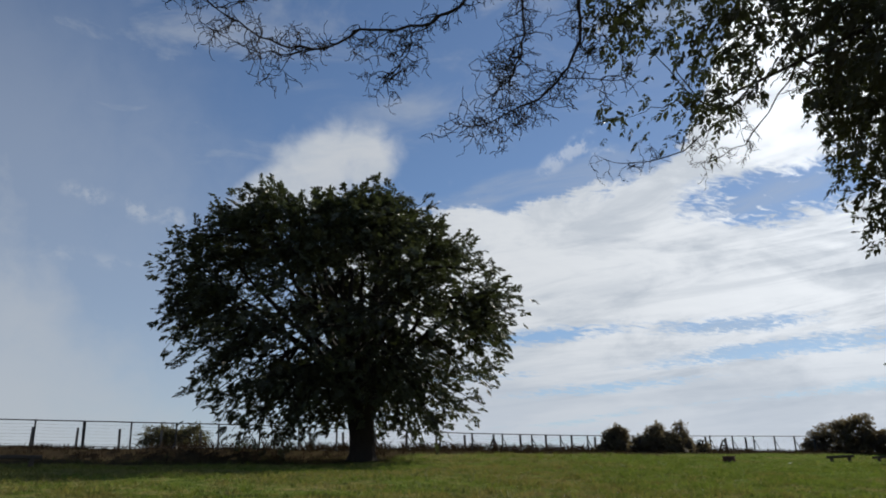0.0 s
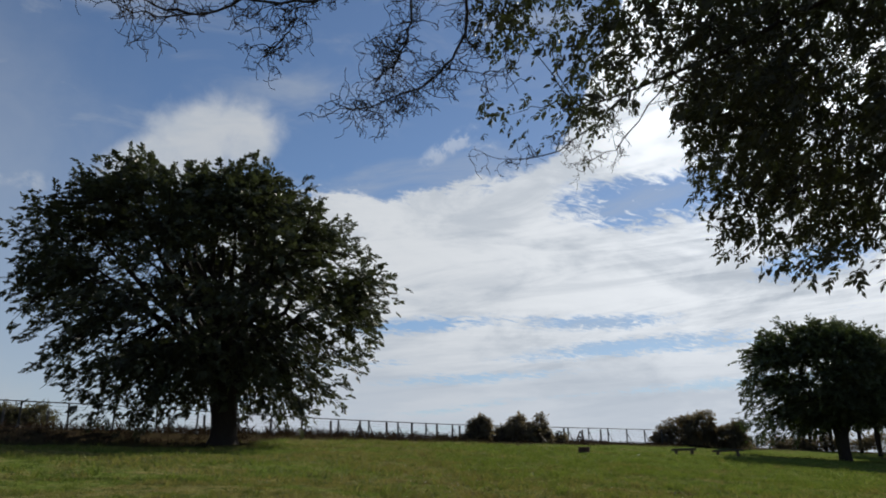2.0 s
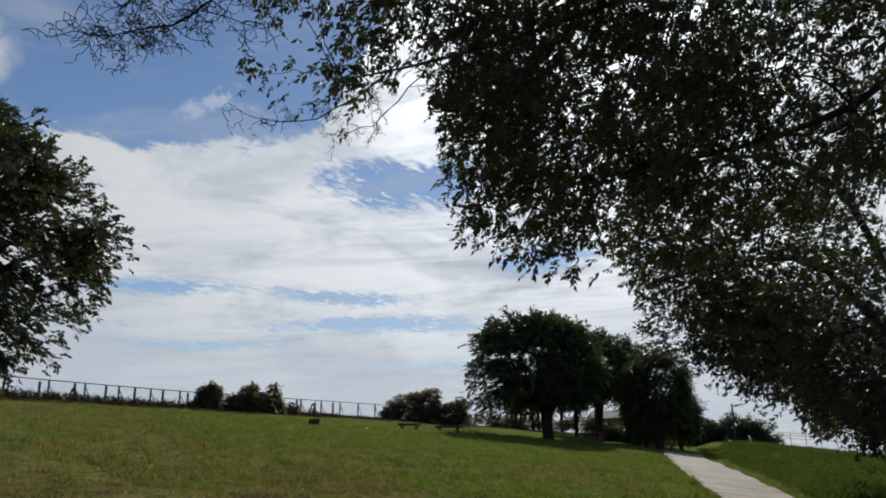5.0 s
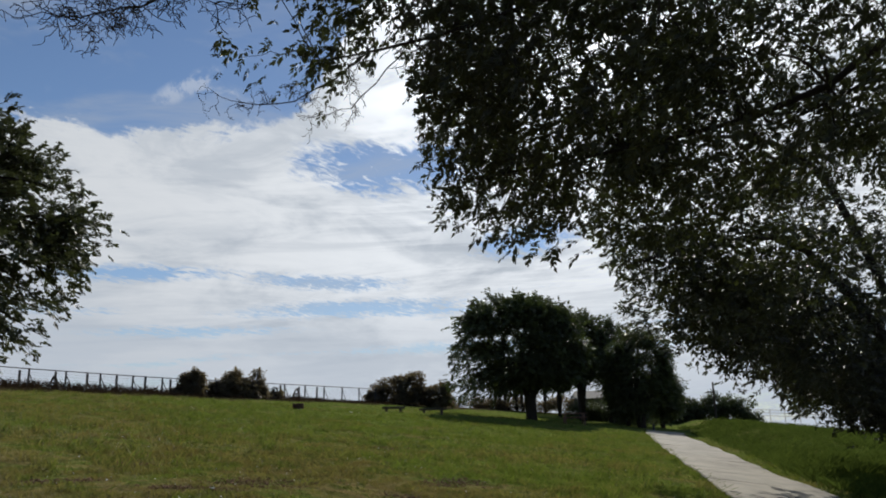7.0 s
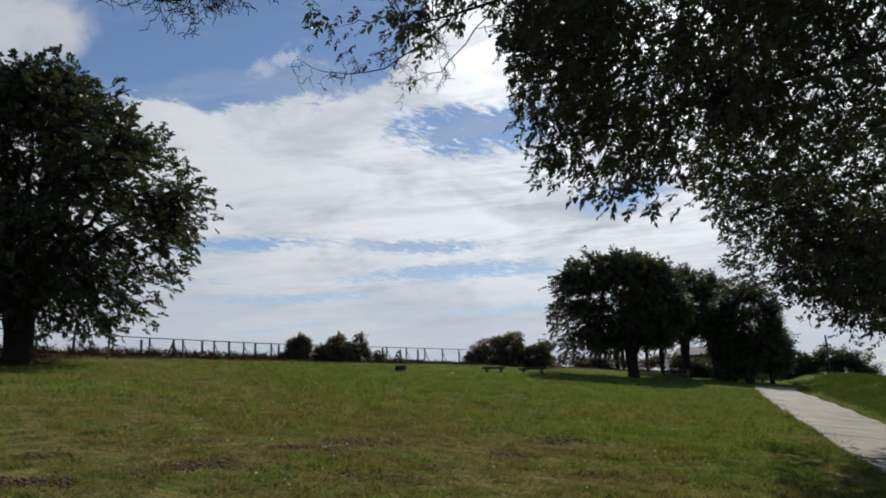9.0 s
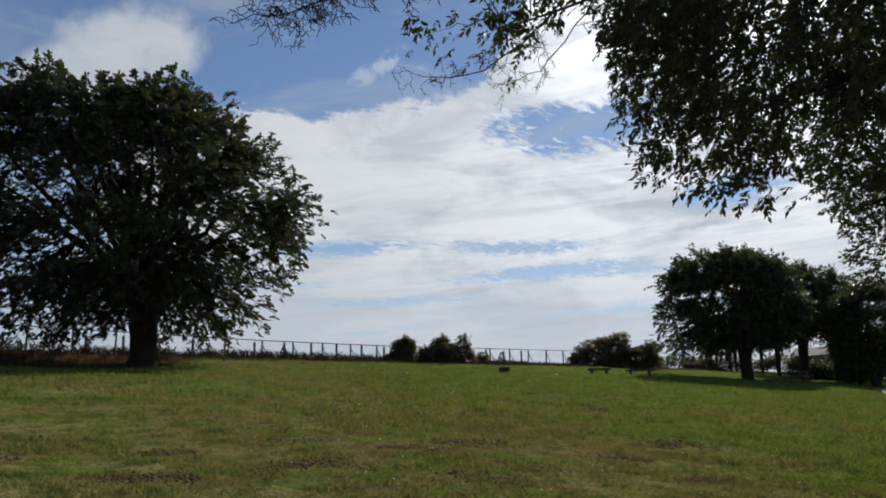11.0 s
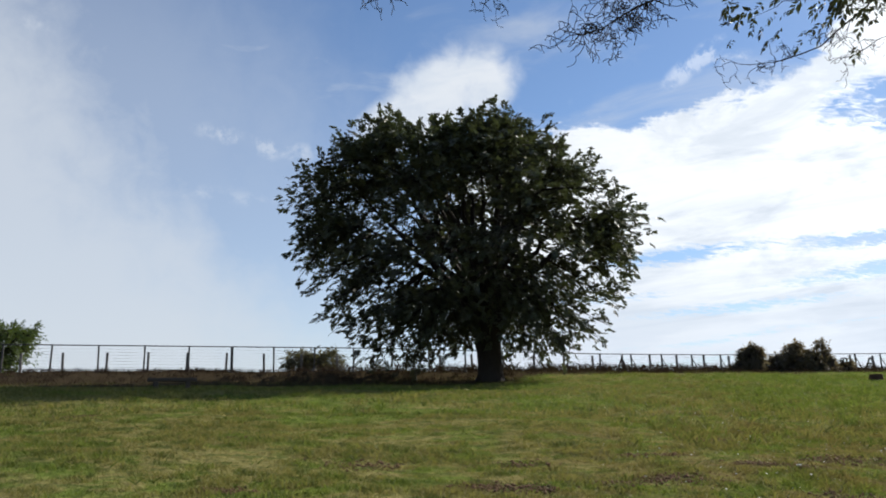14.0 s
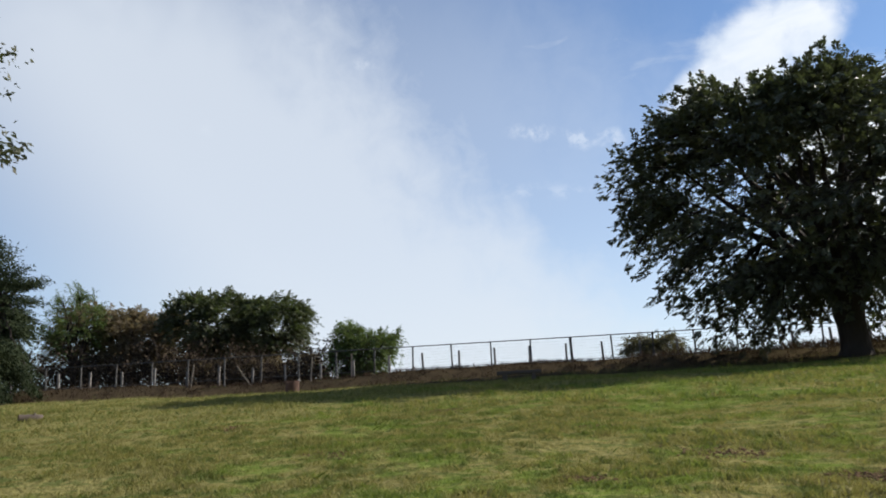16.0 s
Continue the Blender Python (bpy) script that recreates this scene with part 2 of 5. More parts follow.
def turf_blade(N, L, put, m, step, mix, fbm, join, split):
    kit = (N, L, put, m, step, mix, fbm, join, split)
    shown = meadow_tone(*kit)[0]
    rnd = N.new("ShaderNodeNewGeometry").outputs["Random Per Island"]
    shown = mix(step(rnd, 0.0, 1.0, 0.0, 0.20), shown, mix(rnd, (0.050, 0.066, 0.016), (0.215, 0.225, 0.070)))
    body = surface(N, put, shown, 0.6, gloss=0.05)
    thin = N.new("ShaderNodeBsdfTranslucent")
    put(thin.inputs[0], mix(1.0, shown, (1.2, 1.25, 0.8), "MULTIPLY"))
    both = N.new("ShaderNodeMixShader")
    both.inputs[0].default_value = 0.4
    L.new(body, both.inputs[1]), L.new(thin.outputs[0], both.inputs[2])
    return both.outputs[0]


def bark(N, L, put, m, step, mix, fbm, join, split):
    x, y, z = split(place_of(N))
    p = join(m("MULTIPLY", x, 3.0), m("MULTIPLY", y, 3.0), m("MULTIPLY", z, 0.7))
    a, b = fbm(p, 4.0, 6.0, 0.7, 0.4), fbm(place_of(N), 1.1, 3.0)
    colour = mix(a, (0.015, 0.011, 0.010), (0.054, 0.041, 0.035))
    colour = mix(step(b, 0.5, 0.75, 0.0, 0.4), colour, (0.034, 0.034, 0.027))
    return surface(N, put, colour, 0.9, relief=a, depth=0.04, gloss=0.2)


def concrete(N, L, put, m, step, mix, fbm, join, split):
    p = place_of(N)
    a, b = fbm(p, 30.0, 4.0, 0.7), fbm(p, 0.9, 5.0, 0.65, 0.3)
    rnd = N.new("ShaderNodeObjectInfo").outputs["Random"]
    c = mix(step(b, 0.3, 0.7), (0.195, 0.177, 0.138), (0.325, 0.295, 0.228))
    c = mix(step(a, 0.45, 0.8, 0.0, 0.5), c, (0.31, 0.28, 0.235))
    c = mix(m("MULTIPLY", rnd, 0.25), c, (0.32, 0.30, 0.255))
    return surface(N, put, c, 0.9, relief=a, depth=0.008, gloss=0.25)


def old_wood(N, L, put, m, step, mix, fbm, join, split):
    p = N.new("ShaderNodeTexCoord").outputs["Object"]
    x, y, z = split(p)
    a = fbm(join(m("MULTIPLY", x, 2.0), m("MULTIPLY", y, 14.0), m("MULTIPLY", z, 14.0)), 2.0, 5.0, 0.7)
    rnd = N.new("ShaderNodeObjectInfo").outputs["Random"]
    c = mix(a, (0.035, 0.024, 0.018), (0.11, 0.08, 0.058))
    c = mix(m("MULTIPLY", rnd, 0.4), c, (0.06, 0.05, 0.042))
    return surface(N, put, c, 0.85, relief=a, depth=0.006)


def steel(dark, light, rough=0.55, metal=0.6):
    def build(N, L, put, m, step, mix, fbm, join, split):
        a = fbm(place_of(N), 9.0, 5.0, 0.7)
        return surface(N, put, mix(a, dark, light), rough, metal, relief=a, depth=0.002)
    return build


def plain(dark, light, scale=6.0, rough=0.8):
    def build(N, L, put, m, step, mix, fbm, join, split):
        a = fbm(place_of(N), scale, 5.0, 0.65)
        return surface(N, put, mix(a, dark, light), rough, relief=a, depth=0.006, gloss=0.3)
    return build


GROUND = material("meadow", grass_ground)
BARK = material("bark", bark)
CONCRETE = material("concrete", concrete)
WOOD = material("weathered_wood", old_wood)
STEEL = material("galvanised_steel", steel((0.034, 0.031, 0.030), (0.085, 0.078, 0.074), 0.75, 0.1))
ROOF = material("bare_roof_sheet", plain((0.17, 0.165, 0.16), (0.27, 0.265, 0.26), 3.0, 0.85))
RUST = material("rusty_steel", steel((0.055, 0.028, 0.020), (0.13, 0.066, 0.045), 0.85, 0.1))
POST = material("old_post_concrete", plain((0.095, 0.085, 0.078), (0.21, 0.19, 0.175)))
PALEPOST = material("pale_post", plain((0.34, 0.31, 0.28), (0.55, 0.52, 0.48)))
LEAF_TREE = material("tree_leaf", leafy((0.060, 0.052, 0.047), (0.096, 0.106, 0.058), (0.10, 0.125, 0.040), 0.25, 0.20))
LEAF_NEAR = material("overhanging_leaf", leafy((0.034, 0.027, 0.028), (0.072, 0.070, 0.042), (0.11, 0.14, 0.035), 0.12, 0.15))
LEAF_DARK = material("far_leaf", leafy((0.050, 0.050, 0.036), (0.098, 0.108, 0.050), (0.10, 0.14, 0.035), 0.22, 0.26))
LEAF_WARM = material("brownish_leaf", leafy((0.130, 0.098, 0.082), (0.190, 0.155, 0.095), (0.24, 0.19, 0.09), 0.05, 0.42))
LEAF_PINE = material("conifer_leaf", leafy((0.026, 0.034, 0.022), (0.052, 0.064, 0.034), (0.04, 0.06, 0.02), 0.0, 0.1))
LEAF_OLIVE = material("olive_leaf", leafy((0.080, 0.066, 0.046), (0.140, 0.128, 0.068), (0.17, 0.16, 0.06), 0.08, 0.34))
LEAF_PALE = material("pale_leaf", leafy((0.050, 0.075, 0.026), (0.115, 0.155, 0.050), (0.13, 0.18, 0.04), 0.15, 0.3))
BLADE = material("grass_blade", turf_blade)
SOIL = material("dug_earth", plain((0.070, 0.034, 0.018), (0.200, 0.118, 0.062), 30.0, 1.0))
DAISY = material("daisy_petal", plain((0.62, 0.62, 0.60), (0.80, 0.80, 0.78), 40.0, 0.7))
PAPER = material("paper", plain((0.60, 0.60, 0.60), (0.78, 0.78, 0.77), 9.0, 0.7))
DARK_IRON = material("dark_paint", plain((0.018, 0.018, 0.020), (0.05, 0.048, 0.046), 12.0, 0.6))
BLUISH = material("bluish_post_paint", plain((0.16, 0.19, 0.24), (0.28, 0.32, 0.38), 8.0, 0.7))
REDWOOD = material("stained_wood", plain((0.12, 0.06, 0.045), (0.26, 0.145, 0.11), 9.0, 0.8))
TIMBER = material("stake_timber", plain((0.14, 0.11, 0.085), (0.27, 0.22, 0.17), 9.0, 0.85))
UNDER = material("undergrowth_leaf", leafy((0.036, 0.027, 0.023), (0.072, 0.054, 0.038), (0.05, 0.04, 0.02), 0.0, 0.12))
BANK_WEED = material("bank_weed", leafy((0.028, 0.020, 0.016), (0.070, 0.050, 0.035), (0.06, 0.04, 0.02), 0.0, 0.2))
WEED = material("dry_weed", leafy((0.060, 0.044, 0.024), (0.150, 0.115, 0.052), (0.14, 0.11, 0.04), 0.05, 0.25))
HERB = material("broad_weed", leafy((0.032, 0.050, 0.012), (0.074, 0.100, 0.024), (0.12, 0.17, 0.03), 0.0, 0.3))


# ---- building kit ----
def mesh_of(name, verts, faces, mat, smooth=False):
    me = bpy.data.meshes.new(name)
    me.from_pydata([tuple(v) for v in verts], [], faces)
    if smooth:
        me.polygons.foreach_set("use_smooth", [True] * len(me.polygons))
    me.materials.append(mat)
    me.update()
    return me


def quick_mesh(name, verts, faces, mat):
    """A mesh from arrays: verts n x 3, faces n x 3 or n x 4."""
    me = bpy.data.meshes.new(name)
    n, k = faces.shape
    me.vertices.add(len(verts))
    me.vertices.foreach_set("co", verts.astype(np.float32).ravel())
    me.loops.add(n * k)
    me.loops.foreach_set("vertex_index", faces.astype(np.int32).ravel())
    me.polygons.add(n)
    me.polygons.foreach_set("loop_start", np.arange(0, n * k, k, dtype=np.int32))
    me.polygons.foreach_set("loop_total", np.full(n, k, dtype=np.int32))
    me.materials.append(mat)
    me.update()
    me.validate()
    return me


def part(name, data, parent, label="", at=None):
    ob = new(name, data)
    ob.parent = parent
    if at is not None:
        ob.matrix_basis = at
    return tagged(ob, label) if label else ob


def thing(name, label, category, m=None, group="", kind=""):
    ob = new(name)
    ob.empty_display_size = 0.2
    if m is not None:
        ob.matrix_basis = m
    return tagged(ob, label, category, group, kind)


class Tubes:
    """Tapering round stems, gathered into one mesh."""

    def __init__(self):
        self.v, self.f = [], []

    def add(self, pts, radii, sides=7):
        pts = [Vector(p) for p in pts]
        start = len(self.v)
        side = None
        for i, p in enumerate(pts):
            along = (pts[min(i + 1, len(pts) - 1)] - pts[max(i - 1, 0)]).normalized()
            if side is None:
                side = along.orthogonal().normalized()
            side = (side - along * side.dot(along)).normalized()
            other = along.cross(side)
            for k in range(sides):
                a = 2 * math.pi * k / sides
                self.v.append(p + (side * math.cos(a) + other * math.sin(a)) * radii[i])
        for i in range(len(pts) - 1):
            for k in range(sides):
                a, b = start + i * sides + k, start + i * sides + (k + 1) % sides
                self.f.append((a, b, b + sides, a + sides))
        self.f.append(tuple(range(start + (len(pts) - 1) * sides, start + len(pts) * sides)))

    def mesh(self, name, mat):
        return mesh_of(name, self.v, self.f, mat, True)


def box_mesh(name, size, mat, bevel=0.01, taper=1.0):
    bm = bmesh.new()
    bmesh.ops.create_cube(bm, size=1.0)
    for v in bm.verts:
        k = taper if v.co.z > 0 else 1.0
        v.co = Vector((v.co.x * size[0] * k, v.co.y * size[1] * k, v.co.z * size[2]))
    if bevel:
        bmesh.ops.bevel(bm, geom=bm.edges[:], offset=bevel, segments=1, affect="EDGES")
    me = bpy.data.meshes.new(name)
    bm.to_mesh(me)
    bm.free()
    me.materials.append(mat)
    return me


def smooth01(x):
    x = np.clip(x, 0.0, 1.0)
    return x * x * (3 - 2 * x)


# ---- the hill ----
UP_X, UP_Y = -0.454, 0.891       # the way uphill in plan, square to the fence
FENCE_AT = 39.6                  # metres uphill from where one stands


def hill(x, y):
    """The ground's height; 0 under the standing point."""
    x, y = np.asarray(x, float), np.asarray(y, float)
    u, v = UP_X * x + UP_Y * y, UP_Y * x - UP_X * y
    r = np.hypot(x, y)
    z = 0.115 * np.clip(u, -26.0, 40.6)
    z = z - 0.09 * np.clip(u - 43.5, 0.0, 400.0)
    # below the fence the slope eases, then steps up a weedy bank
    west = 1 - smooth01((v - 7) / 14.0)
    z = z + west * (0.36 * smooth01((u - 36.9) / 1.9) - 0.42 * smooth01((u - 19) / 17.0))
    z = z - 0.28 * np.exp(-((v + 14) / 6.0) ** 2) * smooth01((u - 30) / 8.0)
    z = z + 0.16 * smooth01((v - 26) / 16.0) * smooth01((u - 30) / 8.0)
    # a grassy rise along the far side of the footpath
    q, s = (x - 14.3) * 0.747 - (y - 11.0) * 0.665, (x - 14.3) * 0.665 + (y - 11.0) * 0.747
    z = z + 0.9 * smooth01((q - 1.55) / 3.0) * (1 - smooth01((q - 14) / 14.0)) * smooth01((s - 10) / 24.0) * (1 - smooth01((s - 60) / 25.0))
    z = z + 0.05 * np.sin(x * 0.83 + 1.3 * np.sin(y * 0.31)) * np.sin(y * 0.71 + 0.6) * smooth01(r / 6.0)
    fall = 1 - smooth01((r - 95.0) / 190.0)
    return -7.0 + (z + 7.0) * fall


def spot(az, d, lift=0.0):
    """A place on the ground d metres off in the direction az."""
    x, y = d * math.sin(radians(az)), d * math.cos(radians(az))
    return Vector((x, y, float(hill(x, y)) + lift))


def sight(az, el, d):
    """A place d metres off in plan, el degrees above eye level."""
    return Vector((d * math.sin(radians(az)), d * math.cos(radians(az)), EYE + d * math.tan(radians(el))))


def build_ground():
    rings = np.concatenate([[0.0], np.linspace(1.0, 66, 190), np.geomspace(67, 4000, 46)])
    seg = 300
    a = np.linspace(0, 2 * np.pi, seg, endpoint=False)
    x, y = np.outer(rings, np.sin(a)), np.outer(rings, np.cos(a))
    verts = np.stack([x, y, hill(x, y)], -1).reshape(-1, 3)
    i, k = np.meshgrid(np.arange(len(rings) - 1), np.arange(seg), indexing="ij")
    k2 = (k + 1) % seg
    faces = np.stack([i * seg + k, i * seg + k2, (i + 1) * seg + k2, (i + 1) * seg + k], -1).reshape(-1, 4)[:, ::-1]
    me = quick_mesh("ground", verts, faces, GROUND)
    me.polygons.foreach_set("use_smooth", np.ones(len(me.polygons), bool))
    return tagged(new("ground", me), "sloping meadow of green and dry grass with bare patches", "ground", kind="structure")


build_ground()

# ---- the footpath ----
PATH = [(0.5, -5.6), (14.0, 11.1), (19.2, 17.2), (25.5, 24.4), (36.4, 36.9), (40.3, 40.6), (45.5, 42.5)]
PATH_WIDE = 2.35


def along_path(s):
    """The middle of the path s metres from its start, and its heading."""
    for (x0, y0), (x1, y1) in zip(PATH, PATH[1:]):
        n = math.hypot(x1 - x0, y1 - y0)
        if s <= n or (x1, y1) == PATH[-1]:
            return Vector((x0 + (x1 - x0) * s / n, y0 + (y1 - y0) * s / n)), Vector((x1 - x0, y1 - y0)) / n
        s -= n


def path_point(s):
    p = sum((along_path(max(s + d, 0.0))[0] for d in (-3, -1.5, 0, 1.5, 3)), Vector((0, 0))) / 5
    q = sum((along_path(max(s + 0.5 + d, 0.0))[0] for d in (-3, -1.5, 0, 1.5, 3)), Vector((0, 0))) / 5
    return p, (q - p).normalized()


def near_path(x, y):
    d = np.full(np.shape(x), 1e9)
    for (x0, y0), (x1, y1) in zip(PATH, PATH[1:]):
        dx, dy = x1 - x0, y1 - y0
        t = np.clip(((x - x0) * dx + (y - y0) * dy) / (dx * dx + dy * dy), 0, 1)
        d = np.minimum(d, np.hypot(x - x0 - t * dx, y - y0 - t * dy))
    return d


def build_path():
    path = thing("footpath", "pale worn concrete slab footpath through the grass", "path", kind="structure")
    rng = random.Random(4)
    s, long = 1.0, 2.0
    while s < 58.5:
        v, f = [], []
        tilt = rng.uniform(-0.012, 0.012)
        for j in range(5):
            q = s + 0.02 + (long - 0.04) * j / 4
            p, h = path_point(q)
            side = Vector((h.y, -h.x))
            for k, w in enumerate((-1, -0.985, -0.33, 0.33, 0.985, 1)):
                e = p + side * w * PATH_WIDE / 2
                z = float(hill(e.x, e.y)) + (0.065 + tilt * w if 0 < k < 5 else 0.045)
                v.append((e.x, e.y, z))
            for w in (-1, 1):
                e = p + side * w * PATH_WIDE / 2
                v.append((e.x, e.y, float(hill(e.x, e.y)) - 0.1))
        for j in range(4):
            a, b = j * 8, j * 8 + 8
            for k in range(5):
                f.append((a + k, a + k + 1, b + k + 1, b + k))
            f.append((a + 6, a, b, b + 6)), f.append((a + 5, a + 7, b + 7, b + 5))
        f.append((6, 7, 5, 4, 3, 2, 1, 0)), f.append((32, 33, 34, 35, 36, 37, 39, 38))
        part("slab", mesh_of("slab", v, f, CONCRETE), path)
        s += long


build_path()


# ---- trees ----
def leaf_mesh(name, centres, outs, per, spread, leaf, mat, rng, droop=0.5, rich=False):
    """Many single leaves round the given twig ends. outs: the way each twig points; spread: along, across, up and down."""
    n = len(centres) * per
    c, o = np.repeat(centres, per, 0), np.repeat(outs, per, 0)
    o = o / (np.linalg.norm(o, axis=1, keepdims=True) + 1e-9)
    side = np.stack([-o[:, 1], o[:, 0], np.zeros(n)], 1)
    side = side / (np.linalg.norm(side, axis=1, keepdims=True) + 1e-6)
    a, b, h = np.clip(rng.normal(0, 1, (3, n)), -1.8, 1.8)
    at = c + o * (a * spread[0])[:, None] + side * (b * spread[1])[:, None]
    at[:, 2] += h * spread[2] - droop * 0.35 * np.abs(b) * spread[1]
    way = o * rng.uniform(0.1, 1.0, n)[:, None] + side * (rng.normal(0, 0.9, n))[:, None]
    way[:, 2] += rng.normal(-droop, 0.35, n)
    way /= np.linalg.norm(way, axis=1, keepdims=True)
    up = rng.normal(0, 0.75, (n, 3))
    up[:, 2] += 0.55
    return leaves_at(name, at, way, up, leaf, mat, rng, rich)


def leaves_at(name, at, way, up, leaf, mat, rng, rich):
    """One folded leaf at each place, pointing along way, its face towards up."""
    n = len(at)
    way = way / (np.linalg.norm(way, axis=1, keepdims=True) + 1e-9)
    across = np.cross(way, up)
    across /= np.linalg.norm(across, axis=1, keepdims=True) + 1e-9
    lift = np.cross(across, way)
    size = leaf[0] * rng.uniform(0.65, 1.25, n)[:, None]
    wide = size * leaf[1]
    if rich:
        pts = [at, at + way * size * 0.35 + across * wide * 0.5 + lift * wide * 0.16,
               at + way * size * 0.72 + across * wide * 0.33 + lift * wide * 0.1,
               at + way * size - lift * size * 0.12,
               at + way * size * 0.72 - across * wide * 0.33 + lift * wide * 0.1,
               at + way * size * 0.35 - across * wide * 0.5 + lift * wide * 0.16]
        tri = np.array([(0, 1, 2), (0, 2, 3), (0, 3, 4), (0, 4, 5)])
    else:
        pts = [at, at + way * size * 0.45 + across * wide * 0.5 + lift * wide * 0.15, at + way * size,
               at + way * size * 0.45 - across * wide * 0.5 + lift * wide * 0.15]
        tri = np.array([(0, 1, 2), (0, 2, 3)])
    k = len(pts)
    verts = np.stack(pts, 1).reshape(-1, 3)
    faces = (np.arange(n)[:, None, None] * k + tri[None]).reshape(-1, 3)
    return quick_mesh(name, verts, faces, mat)


def spray_mesh(name, at, axis, per, long, leaf, mat, rng, droop=0.3, flat=0.4, rich=False):
    """Twig ends with leaves in two ranks along each; axis: the way each twig points."""
    n = len(at)
    axis = axis / (np.linalg.norm(axis, axis=1, keepdims=True) + 1e-9)
    side = np.cross(axis, np.array([0.0, 0.0, 1.0]) + rng.normal(0, 0.03, (n, 3)))
    side /= np.linalg.norm(side, axis=1, keepdims=True) + 1e-9
    up = np.cross(side, axis)
    roll = rng.normal(0, flat, n)[:, None]
    side, up = side * np.cos(roll) + up * np.sin(roll), up * np.cos(roll) - side * np.sin(roll)
    length = long * rng.uniform(0.6, 1.3, n)[:, None]
    spots, ways, ups = [], [], []
    for j in range(per):
        f = (j + rng.uniform(0.1, 0.9, n)[:, None]) / per
        p = at + axis * length * f
        p[:, 2] -= (droop * 0.55 * length * f * f)[:, 0]
        sign = 1.0 if j % 2 else -1.0
        w = axis * (0.45 + 0.5 * f) + side * sign * (0.95 - 0.6 * f) + rng.normal(0, 0.2, (n, 3))
        w[:, 2] -= droop * rng.uniform(0.2, 1.5, n)
        spots.append(p), ways.append(w), ups.append(up + rng.normal(0, 0.4, (n, 3)))
    return leaves_at(name, np.concatenate(spots), np.concatenate(ways), np.concatenate(ups), leaf, mat, rng, rich)


def fill_lobes(lobes, count, rng, shell=0.3, even=1.0):
    """Points spread through ellipsoids (x, y, z, rx, ry, rz), denser towards their skins."""
    lobes = np.array(lobes, float)
    vol = lobes[:, 3] * lobes[:, 4] * lobes[:, 5]
    pick = rng.choice(len(lobes), count, p=vol ** even / (vol ** even).sum())
    d = rng.normal(0, 1, (count, 3))
    d /= np.linalg.norm(d, axis=1, keepdims=True)
    r = np.cbrt(rng.uniform(shell, 1.0, count))[:, None]
    return lobes[pick, :3] + d * r * lobes[pick, 3:]


def masses(lobes, groups, clumps, size, rng, shell, even=1.0):
    """Leaf clumps gathered into separate masses with air between them."""
    g = fill_lobes(lobes, groups, rng, shell, even)
    return g[rng.integers(groups, size=clumps)] + np.clip(rng.normal(0, 1, (clumps, 3)), -1.6, 1.6) * np.array([size, size, size * 0.55])


def bow(a, b, sag, n=6):
    """A bent line from a to b that rises first."""
    a, b = Vector(a), Vector(b)
    mid = (a + b) / 2 + Vector((0, 0, sag))
    return [a * (1 - t) ** 2 + mid * 2 * t * (1 - t) + b * t * t for t in (i / n for i in range(n + 1))]


